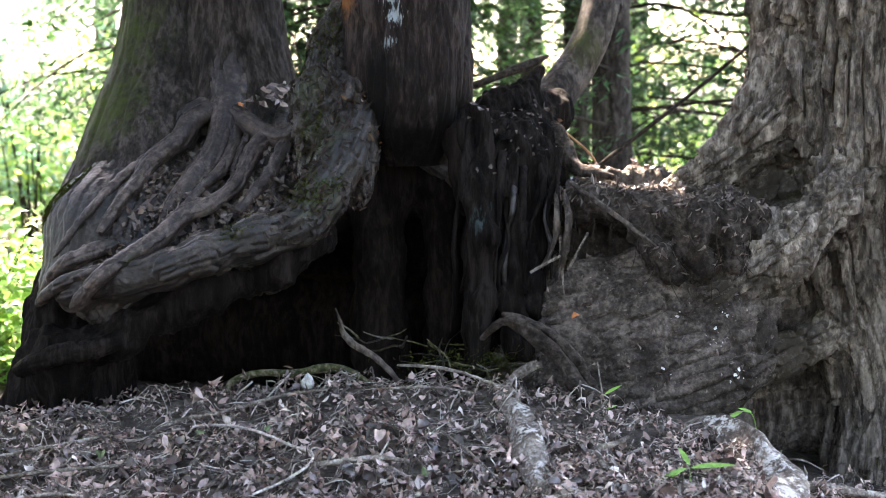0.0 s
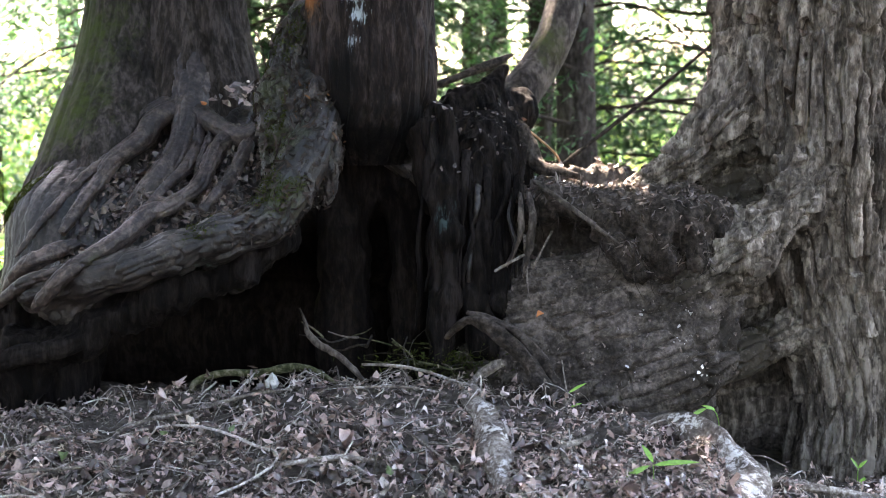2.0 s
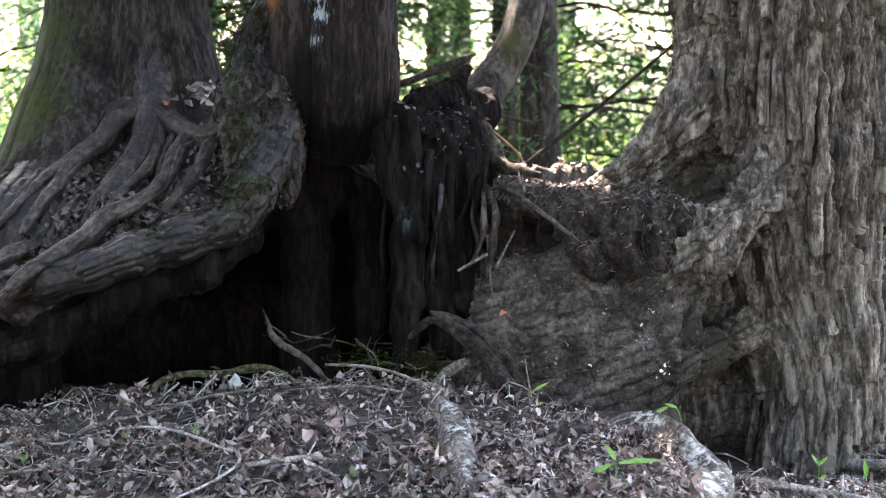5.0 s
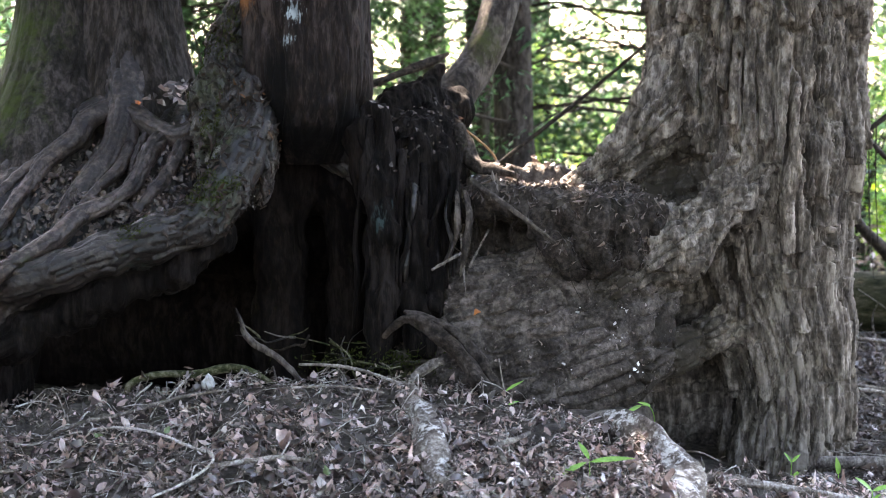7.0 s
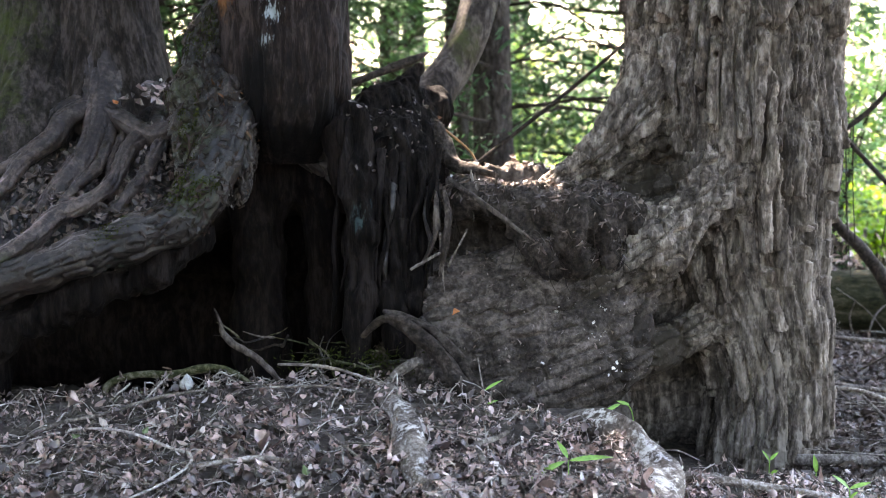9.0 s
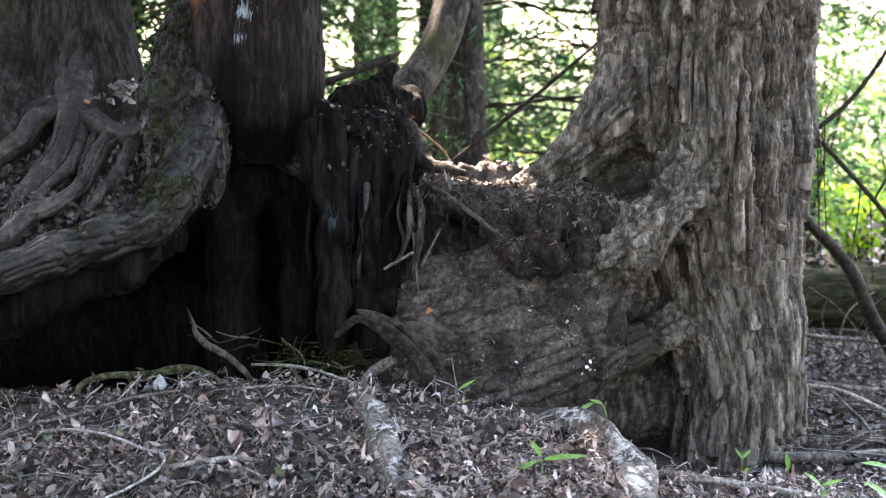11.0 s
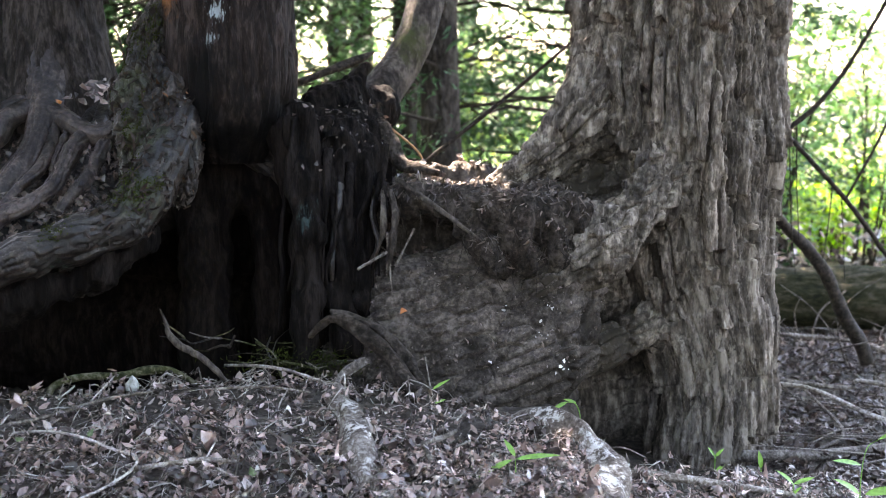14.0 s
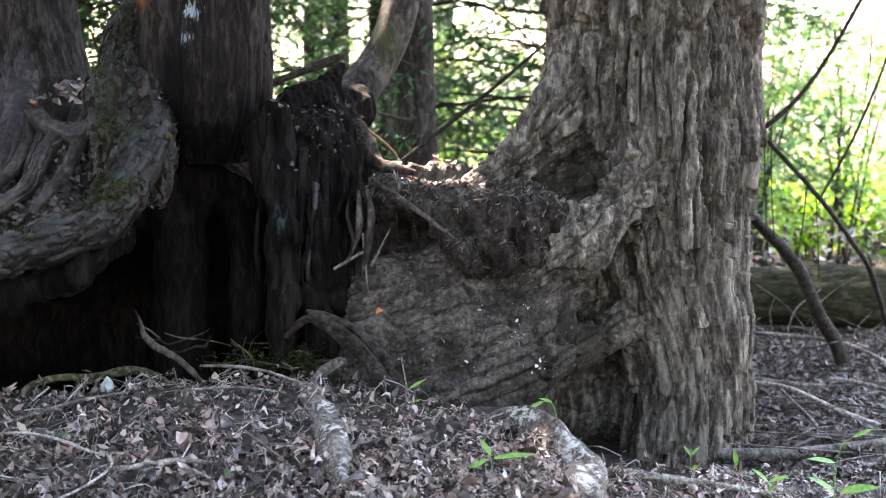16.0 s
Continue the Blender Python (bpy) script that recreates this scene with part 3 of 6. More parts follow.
def flow_of(verts, chains):
    """For each vertex the nearest limb, and its place round and along that limb in metres."""
    best = np.full(len(verts), 1e9)
    who, u, v = np.zeros(len(verts), int), np.zeros(len(verts)), np.zeros(len(verts))
    ragged = [0.035 * fbm(verts[:, 0] * 9, verts[:, 1] * 9, verts[:, 2] * 6, 3, 60 + i) for i in range(len(chains))]
    for i, chain in enumerate(chains):
        p = spline(chain, 4)
        arc = np.r_[0, np.cumsum(np.linalg.norm(np.diff(p[:, :3], axis=0), axis=1))]
        ref = float(np.median(p[:, 3]))
        for a, b, s0, s1 in zip(p[:-1], p[1:], arc[:-1], arc[1:]):
            d = b[:3] - a[:3]
            t = np.clip((verts - a[:3]) @ d / (d @ d + 1e-12), 0, 1)
            off = verts - a[:3] - t[:, None] * d
            gap = np.linalg.norm(off, axis=1) - (a[3] + t * (b[3] - a[3])) + ragged[i]
            near = gap < best
            d = d / np.linalg.norm(d)
            face = np.array([0, -1.0, 0]) + d[1] * d
            face /= np.linalg.norm(face)
            side = np.cross(d, face)
            o = off[near]
            best[near], who[near] = gap[near], i
            u[near] = np.arctan2(o @ side, o @ face) * ref + 7.3 * i
            v[near] = (s0 + t * (s1 - s0))[near]
    return who, u, v


def bark_body(name, chains, holes, lo, hi, step, material, plates, blend=0.1, seed=0, rounds=2):
    """Trunk and roots as one skin of bark plates that follow each limb: plates gives width, length, depth and chipping for each limb."""
    verts, faces = field_surface(chains, holes, lo, hi, step, blend)
    verts = relaxed(verts, faces)
    for _ in range(rounds):
        front = (normals_of(verts, faces)[faces].mean(1)[:, 1] < 0.3)
        rest = faces[~front]
        verts, cut = split_quads(verts, faces[front])
        faces = np.vstack([cut, rest])
    n = normals_of(verts, faces)
    who, u, v = flow_of(verts, chains)
    x, y, z = verts.T
    w, l, depth, chipped = (np.array([p[k] for p in plates])[who] for k in range(4))
    depth = depth * np.where((who == 0) & (l > 0.5), 0.55 + 0.45 * smooth(0.1, 0.9, z), 1.0)
    warp = fbm(x * 3.2, y * 3.2, z * 1.6, 3, seed)
    jit = fbm(x * 26, y * 26, z * 14, 3, seed + 4)
    cu, cv = u / w + 0.38 * warp + 0.08 * jit, v / l + 0.5 * fbm(x * 5, y * 5, z * 2, 2, seed + 1) + 0.10 * jit
    edge, pick, lean = cells(cu, cv, seed, True)
    edge2, pick2 = cells(cu * 1.9 + 3, cv * 5.2 + 0.15 * jit, seed + 40)
    low = smooth(0.55, 0.1, pick)
    top = smooth(0.07, 0.22, edge + 0.02 * jit)
    chip = smooth(0.0, 0.12, edge2 + 0.03 * jit)
    relief = depth * (top * (0.85 + 0.45 * pick - 0.45 * low + 0.45 * lean) - 0.9)
    relief = relief + depth * top * chipped * (0.20 + 0.30 * low) * (chip * (0.5 + 0.7 * pick2) - 0.8)
    relief = relief + 0.12 * depth * fbm(u * 70, v * 30, who, 3, seed + 7) + 0.01 * fbm(x * 3, y * 3, z * 1.3, 2, seed + 8) + 0.0016 * fbm(x * 130, y * 130, z * 60, 2, seed + 12)
    verts = verts + n * relief[:, None]
    me = mesh_of(name, verts, faces, material)
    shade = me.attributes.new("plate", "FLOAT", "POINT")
    shade.data.foreach_set("value", (0.65 * pick + 0.35 * pick2).astype(np.float32))
    return me, verts, n


def field_mesh(name, limbs, holes, lo, hi, step, material, blend=0.07, relief=0.02, seed=0, flute=0.0):
    """Blended limbs with relief along the normals."""
    verts, faces = field_surface(limbs, holes, lo, hi, step, blend)
    n = normals_of(verts, faces)
    x, y, z = verts.T
    bumps = fbm(x * 7, y * 7, z * 3, 4, seed) + 0.6 * fbm(x * 24, y * 24, z * 9, 3, seed + 2)
    if flute:
        bumps = bumps + flute / relief * (1 - 2.4 * abs(fbm(x * 11, y * 11, z * 1.2, 3, seed + 3)))
    verts = verts + n * (relief * bumps)[:, None]
    return mesh_of(name, verts, faces, material), verts, n


def bark_trunk(name, points, material, around=220, rise=0.012, pattern="fibre", depth=0.02, width=0.055, seed=0):
    """A trunk through rows of (x, y, z, radius) going up, with real relief in its bark."""
    p = np.array(points, float)
    z = np.r_[np.arange(p[0, 2], min(2.35, p[-1, 2]), rise), np.arange(2.35, p[-1, 2], 0.06)] if p[0, 2] < 2 else np.arange(p[0, 2], p[-1, 2], rise)
    fine = np.arange(p[0, 2] - 0.4, p[-1, 2] + 0.4, 0.02)
    bell = np.exp(-(np.arange(-12, 13) / 5.0) ** 2)
    cx, cy, r = (np.interp(z, fine[12:-12], np.convolve(np.interp(fine, p[:, 2], p[:, i]), bell / bell.sum(), "valid")) for i in (0, 1, 3))
    th = np.linspace(0, 2 * np.pi, around, endpoint=False) + np.pi / 2
    TH, Z = np.meshgrid(th, z)
    R = np.tile(r[:, None], (1, around))
    ref = float(np.median(r))
    loop = int(round(2 * np.pi * ref / width))
    ca, sa = np.cos(TH) * ref, np.sin(TH) * ref
    warp = fbm(ca * 4 + 3, sa * 4, Z * 1.3, 3, seed)
    T = (TH - np.pi / 2) / (2 * np.pi)
    if pattern == "fibre":
        u = T * loop + 0.5 * warp
        edge, pick = cells(u, Z / (width * 9), seed)
        relief = depth * (smooth(0, 0.25, edge) * (0.4 + 0.8 * pick) + 0.7 * fbm(ca * 14, sa * 14, Z * 1.5, 3, seed + 5)) + 0.004 * fbm(ca * 50, sa * 50, Z * 6, 2, seed)
    else:
        relief = depth * fbm(ca * 9, sa * 9, Z * 4, 4, seed)
    R = R + relief
    X, Y = cx[:, None] + R * np.cos(TH), cy[:, None] + R * np.sin(TH)
    return mesh_of(name, np.stack([X, Y, Z], -1).reshape(-1, 3), grid_faces(len(z), around, True), material)


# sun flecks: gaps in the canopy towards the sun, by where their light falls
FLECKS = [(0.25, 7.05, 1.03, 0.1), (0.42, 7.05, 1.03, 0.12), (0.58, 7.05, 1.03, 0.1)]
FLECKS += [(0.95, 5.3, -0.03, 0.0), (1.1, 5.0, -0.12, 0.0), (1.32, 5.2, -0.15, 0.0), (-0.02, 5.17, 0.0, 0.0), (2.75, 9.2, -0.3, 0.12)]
SUNWARD = np.array([-math.sin(_a) * math.cos(_e), math.cos(_a) * math.cos(_e), math.sin(_e)])


def clear_of_flecks(at, size):
    ok = np.ones(len(at), bool)
    for x, y, z, r in FLECKS:
        d = at - [x, y, z]
        d = d - (d @ SUNWARD)[:, None] * SUNWARD
        ok &= np.linalg.norm(d, axis=1) > r + 0.35 * size
    return ok


def crown_mesh(name, blobs, count, size, material, seed):
    """Leaves spread through uneven clumps (x, y, z, radius)."""
    g = rnd(seed)
    blobs = np.array(blobs, float)
    pick = g.choice(len(blobs), count, p=blobs[:, 3] ** 2 / (blobs[:, 3] ** 2).sum())
    d = g.normal(size=(count, 3))
    d /= np.linalg.norm(d, axis=1)[:, None]
    rad = blobs[pick, 3] * g.uniform(0.25, 1, count) ** 0.5
    at = blobs[pick, :3] + d * rad[:, None] * [1, 1, 0.6]
    n, long = np.array([0, 0, 1.0]) + 0.7 * g.normal(size=(count, 3)), g.uniform(0.6, 1.3, count) * size
    ok = clear_of_flecks(at, size)
    return leaves_mesh(name, at[ok], n[ok], long[ok], material, seed, 0.2, far=True)


# ---- the old cedar: several stems on one undercut root mass ----
cedar = thing("cedar_tree", "old multi-stemmed cedar with mossy exposed roots over a dark hollow", "tree", at=(0, 0, 0))
LIP = [(-0.93, 6.64, 1.36, 0.10), (-1.0, 6.5, 1.16, 0.11), (-1.07, 6.39, 1.0, 0.11), (-1.15, 6.31, 0.885, 0.105), (-1.34, 6.24, 0.82, 0.10),
       (-1.56, 6.2, 0.75, 0.095), (-1.75, 6.2, 0.68, 0.085), (-1.96, 6.22, 0.62, 0.08), (-2.24, 6.3, 0.54, 0.10)]
LOW = [(-1.1, 6.5, 0.78, 0.08), (-1.28, 6.38, 0.67, 0.08), (-1.6, 6.3, 0.55, 0.085), (-1.8, 6.3, 0.45, 0.075), (-2.04, 6.28, 0.33, 0.085), (-2.36, 6.33, 0.23, 0.11), (-2.5, 6.45, -0.05, 0.14)]
CHAINS = [
    [(-2.11, 7.6, 1.6, 0.08), (-2.12, 7.44, 1.36, 0.16), (-2.15, 7.2, 1.12, 0.23), (-2.25, 6.87, 0.75, 0.32), (-2.3, 6.75, 0.5, 0.28)],
    [(-1.75, 7.58, 1.18, 0.31), (-1.75, 6.75, 0.72, 0.26), (-1.75, 6.45, 0.62, 0.12)],
    [(-1.42, 7.35, 1.12, 0.30), (-1.42, 6.65, 0.72, 0.22), (-1.4, 6.4, 0.72, 0.12)],
    [(-2.05, 6.9, 0.85, 0.24), (-2.1, 6.42, 0.5, 0.16)],
    [(-0.71, 7.05, 1.38, 0.22), (-0.35, 7.15, 1.1, 0.25)],
    LIP,
]
HOLES = [[(-2.32, 6.2, 0.43, 0.06), (-2.08, 6.2, 0.47, 0.07)], [(-2.3, 6.4, 0.42, 0.06), (-2.1, 6.5, 0.45, 0.07)]]
FOOT = [[(-2.26, 6.84, 0.6, 0.28), (-2.34, 6.72, 0.36, 0.27), (-2.38, 6.6, -0.15, 0.28)], LOW, [(-1.7, 6.45, 0.58, 0.1), (-2.1, 6.45, 0.45, 0.12), (-2.3, 6.5, 0.5, 0.12)], [(-2.5, 6.5, 0.4, 0.06), (-2.55, 6.45, 0.15, 0.06), (-2.6, 6.4, -0.1, 0.07)],
        [(-2.2, 6.3, 0.24, 0.07), (-2.3, 6.28, 0.1, 0.06), (-2.34, 6.3, -0.1, 0.07)]]
# Foot split off so that a near-black colour can carry its shade.
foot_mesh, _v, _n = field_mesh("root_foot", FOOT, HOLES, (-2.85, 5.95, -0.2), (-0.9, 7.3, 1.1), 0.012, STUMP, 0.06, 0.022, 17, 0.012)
part("root_foot", foot_mesh, cedar, "foot of the root mass, near-black colour in place of shade")
# Spur added below the stem, its near-black colour standing in for shade.
SPUR = [[(-0.48, 6.74, 1.3, 0.05), (-0.44, 6.74, 1.1, 0.04), (-0.42, 6.72, 0.9, 0.02)]]
spur_mesh, _v, _n = field_mesh("dark_spur", SPUR, [], (-1.2, 6.4, 0.8), (-0.2, 7.1, 1.5), 0.011, HOLLOW_DARK, 0.04, 0.018, 27, 0.012)
part("dark_spur", spur_mesh, cedar, "added spur under the stem, near-black to carry its shade")
STUBS = [
    [(-0.14, 7.25, 1.22, 0.19), (-0.2, 6.98, 1.12, 0.2), (-0.22, 6.88, 0.75, 0.18), (-0.24, 6.85, 0.2, 0.15)],
    [(-0.37, 6.7, 1.34, 0.07), (-0.34, 6.64, 1.05, 0.055), (-0.31, 6.6, 0.8, 0.05), (-0.34, 6.58, 0.5, 0.04), (-0.36, 6.56, 0.15, 0.03)],
    [(-0.2, 6.76, 1.15, 0.05), (-0.18, 6.68, 0.8, 0.04), (-0.2, 6.64, 0.5, 0.045), (-0.14, 6.6, 0.25, 0.05)],
    [(-0.05, 6.85, 1.12, 0.05), (-0.06, 6.74, 0.75, 0.03), (-0.09, 6.66, 0.45, 0.04)],
]
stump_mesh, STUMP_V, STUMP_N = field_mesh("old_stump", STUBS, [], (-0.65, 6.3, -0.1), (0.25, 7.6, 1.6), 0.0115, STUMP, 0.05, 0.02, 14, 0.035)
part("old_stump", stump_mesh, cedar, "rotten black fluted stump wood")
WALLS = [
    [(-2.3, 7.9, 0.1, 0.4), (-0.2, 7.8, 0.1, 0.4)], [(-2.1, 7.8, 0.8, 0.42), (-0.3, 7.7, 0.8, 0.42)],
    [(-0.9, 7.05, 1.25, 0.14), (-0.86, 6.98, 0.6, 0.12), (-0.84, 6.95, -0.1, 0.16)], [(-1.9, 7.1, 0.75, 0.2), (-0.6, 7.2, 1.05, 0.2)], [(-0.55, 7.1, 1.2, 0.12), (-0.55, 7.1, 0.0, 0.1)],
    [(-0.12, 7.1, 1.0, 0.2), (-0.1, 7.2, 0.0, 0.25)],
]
# Back wall added to close the hollow, coloured as its shade.
hollow_mesh, _v, _n = field_mesh("hollow_wall", WALLS, [], (-2.85, 6.5, -0.2), (0.3, 8.4, 1.6), 0.025, HOLLOW_DARK, relief=0.03, seed=8)
part("hollow_wall", hollow_mesh, cedar, "inner wall of the hollow, its shade put into near-black colour")
mass_mesh, MASS_V, MASS_N = bark_body("root_mass", CHAINS, HOLES, (-2.85, 5.95, -0.2), (0.25, 8.4, 2.2), 0.019, MASSBARK, [(0.045, 0.3, 0.006, 0.3)] + [(0.045, 0.3, 0.016, 0.5)] * 4 + [(0.04, 0.22, 0.012, 0.6)], 0.07, 3, 1)
part("root_mass", mass_mesh, cedar, "dark knotted roots with moss and lichen")
FLANK = [[(-0.92, 7.0, 2.05, 0.1), (-1.08, 7.0, 1.7, 0.14), (-1.1, 6.88, 1.42, 0.19), (-1.02, 6.72, 1.2, 0.19), (-0.98, 6.62, 1.05, 0.12)], [(-0.95, 6.66, 1.5, 0.05), (-0.92, 6.6, 1.3, 0.07), (-0.9, 6.56, 1.12, 0.05), (-0.9, 6.56, 0.98, 0.02)],
         [(-1.2, 6.85, 1.5, 0.06), (-1.18, 6.72, 1.3, 0.07), (-1.14, 6.6, 1.1, 0.07)], [(-1.05, 6.74, 1.62, 0.04), (-1.0, 6.68, 1.48, 0.04), (-1.08, 6.64, 1.36, 0.05)]]
flank_mesh, FLANK_V, FLANK_N = bark_body("bark_flank", FLANK, [], (-1.5, 6.3, 0.85), (-0.5, 7.4, 2.3), 0.019, FLANKBARK, [(0.045, 0.12, 0.028, 1.0)] * 4, 0.04, 41)
part("bark_flank", flank_mesh, cedar, "rough flaking bark with moss streaks and loose scales")
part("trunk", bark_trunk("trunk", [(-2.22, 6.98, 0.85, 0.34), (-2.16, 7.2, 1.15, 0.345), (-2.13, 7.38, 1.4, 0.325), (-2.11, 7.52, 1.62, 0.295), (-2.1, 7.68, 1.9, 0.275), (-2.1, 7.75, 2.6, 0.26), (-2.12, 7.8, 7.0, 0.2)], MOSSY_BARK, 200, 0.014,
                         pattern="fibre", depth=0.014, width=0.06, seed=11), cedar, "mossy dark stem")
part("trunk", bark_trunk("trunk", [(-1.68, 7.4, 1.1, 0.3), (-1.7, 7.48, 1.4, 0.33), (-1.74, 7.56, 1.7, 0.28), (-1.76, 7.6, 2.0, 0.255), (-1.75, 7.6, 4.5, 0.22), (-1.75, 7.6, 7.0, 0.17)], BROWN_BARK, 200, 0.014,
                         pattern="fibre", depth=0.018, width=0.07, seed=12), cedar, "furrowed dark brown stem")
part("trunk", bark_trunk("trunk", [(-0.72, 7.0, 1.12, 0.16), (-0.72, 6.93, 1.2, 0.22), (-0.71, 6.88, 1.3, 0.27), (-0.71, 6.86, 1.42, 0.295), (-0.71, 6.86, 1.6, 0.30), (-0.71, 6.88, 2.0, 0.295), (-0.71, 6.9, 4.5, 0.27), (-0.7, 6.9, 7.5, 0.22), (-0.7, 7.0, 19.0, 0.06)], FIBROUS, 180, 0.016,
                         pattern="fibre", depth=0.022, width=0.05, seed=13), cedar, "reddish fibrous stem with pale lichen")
part("curved_stem", tube_mesh("curved_stem", [(-0.2, 7.38, 1.05, 0.11), (-0.1, 7.45, 1.24, 0.11), (-0.03, 7.55, 1.35, 0.115), (0.04, 7.65, 1.47, 0.115), (0.13, 7.75, 1.59, 0.11), (0.2, 7.8, 1.72, 0.108), (0.25, 7.85, 1.85, 0.106),
                                               (0.285, 7.9, 1.99, 0.105), (0.31, 7.95, 2.2, 0.102), (0.38, 8.1, 4.5, 0.08)], GREYBARK, seg=40, steps=14, rough=0.05, grain=0.03, seed=5), cedar, "smooth grey-brown curved stem")
SLOPE_ROOTS = [
    [(-1.74, 7.3, 1.42, 0.06), (-1.82, 7.2, 1.41, 0.055), (-1.93, 7.12, 1.36, 0.048), (-2.0, 7.06, 1.28, 0.04), (-2.05, 7.0, 1.18, 0.03)],
    [(-1.7, 7.22, 1.4, 0.06), (-1.8, 7.12, 1.37, 0.055), (-1.87, 7.06, 1.32, 0.05), (-1.89, 6.99, 1.25, 0.05), (-1.95, 6.92, 1.2, 0.046), (-2.02, 6.83, 1.13, 0.043), (-2.06, 6.7, 1.03, 0.04), (-2.1, 6.58, 0.95, 0.036), (-2.16, 6.46, 0.82, 0.03)],
    [(-1.75, 7.64, 2.0, 0.14), (-1.74, 7.49, 1.76, 0.15), (-1.71, 7.31, 1.52, 0.125), (-1.69, 7.13, 1.34, 0.085), (-1.7, 6.95, 1.19, 0.07), (-1.75, 6.8, 1.08, 0.06), (-1.83, 6.68, 0.96, 0.05), (-1.9, 6.6, 0.84, 0.04)],
    [(-1.66, 7.14, 1.36, 0.05), (-1.62, 6.96, 1.22, 0.036), (-1.64, 6.78, 1.1, 0.032), (-1.7, 6.66, 1.03, 0.028), (-1.77, 6.56, 0.94, 0.022), (-1.85, 6.48, 0.82, 0.016)],
    [(-1.44, 7.06, 1.28, 0.05), (-1.5, 6.9, 1.19, 0.05), (-1.54, 6.68, 1.04, 0.052), (-1.64, 6.53, 0.95, 0.05), (-1.75, 6.44, 0.9, 0.05), (-1.83, 6.31, 0.81, 0.052), (-1.94, 6.22, 0.74, 0.05), (-2.07, 6.12, 0.64, 0.042), (-2.2, 6.15, 0.5, 0.03)],
    [(-1.7, 7.17, 1.39, 0.06), (-1.58, 7.07, 1.33, 0.058), (-1.48, 7.02, 1.27, 0.06), (-1.37, 6.98, 1.25, 0.062), (-1.28, 6.98, 1.3, 0.06), (-1.2, 7.02, 1.38, 0.05)],
    [(-1.34, 6.98, 1.25, 0.045), (-1.39, 6.78, 1.09, 0.036), (-1.44, 6.64, 1.0, 0.03), (-1.52, 6.54, 0.88, 0.022)],
    [(-1.55, 7.05, 1.29, 0.035), (-1.58, 6.85, 1.14, 0.024), (-1.57, 6.7, 1.04, 0.02), (-1.6, 6.6, 0.94, 0.015)],
    [(-1.98, 6.95, 1.2, 0.03), (-2.1, 6.8, 1.1, 0.028), (-2.2, 6.65, 0.98, 0.03), (-2.28, 6.5, 0.86, 0.028), (-2.38, 6.42, 0.7, 0.02)],
    [(-1.9, 6.75, 1.0, 0.014), (-1.75, 6.6, 0.97, 0.014), (-1.6, 6.55, 0.96, 0.012), (-1.45, 6.5, 0.9, 0.01)],
    [(-2.1, 6.45, 0.76, 0.04), (-2.25, 6.35, 0.7, 0.045), (-2.38, 6.38, 0.6, 0.04), (-2.48, 6.45, 0.46, 0.03)],
    [(-1.95, 6.35, 0.7, 0.03), (-2.12, 6.24, 0.66, 0.034), (-2.28, 6.24, 0.6, 0.034), (-2.42, 6.3, 0.5, 0.025)],
]
SLOPE_ROOTS.append([(-2.509, 6.280, 0.174, 0.045), (-2.339, 6.200, 0.256, 0.055), (-2.166, 6.170, 0.291, 0.055), (-2.017, 6.2, 0.338, 0.045), (-1.94, 6.3, 0.41, 0.035), (-1.87, 6.46, 0.5, 0.02)])
for i, pts in enumerate(SLOPE_ROOTS):
    pts = [(x, y, z, r * (1.0 if i == 2 else 0.85)) for x, y, z, r in pts]
    pts = [tuple(p) for p in spline(pts, 3)]
    lo, hi = (tuple(f(p[k] for p in pts) + e for k in range(3)) for f, e in ((min, -0.22), (max, 0.22)))
    # Root 12 takes the foot's near-black, painted shade as well.
    skin, _v, _n = bark_body("root", [pts], [], lo, hi, 0.014, STUMP if i == 12 else PEELED, [(0.035, 0.2, 0.0065, 0.6)], 0.03, 20 + i, 1)
    part("root", skin, cedar)
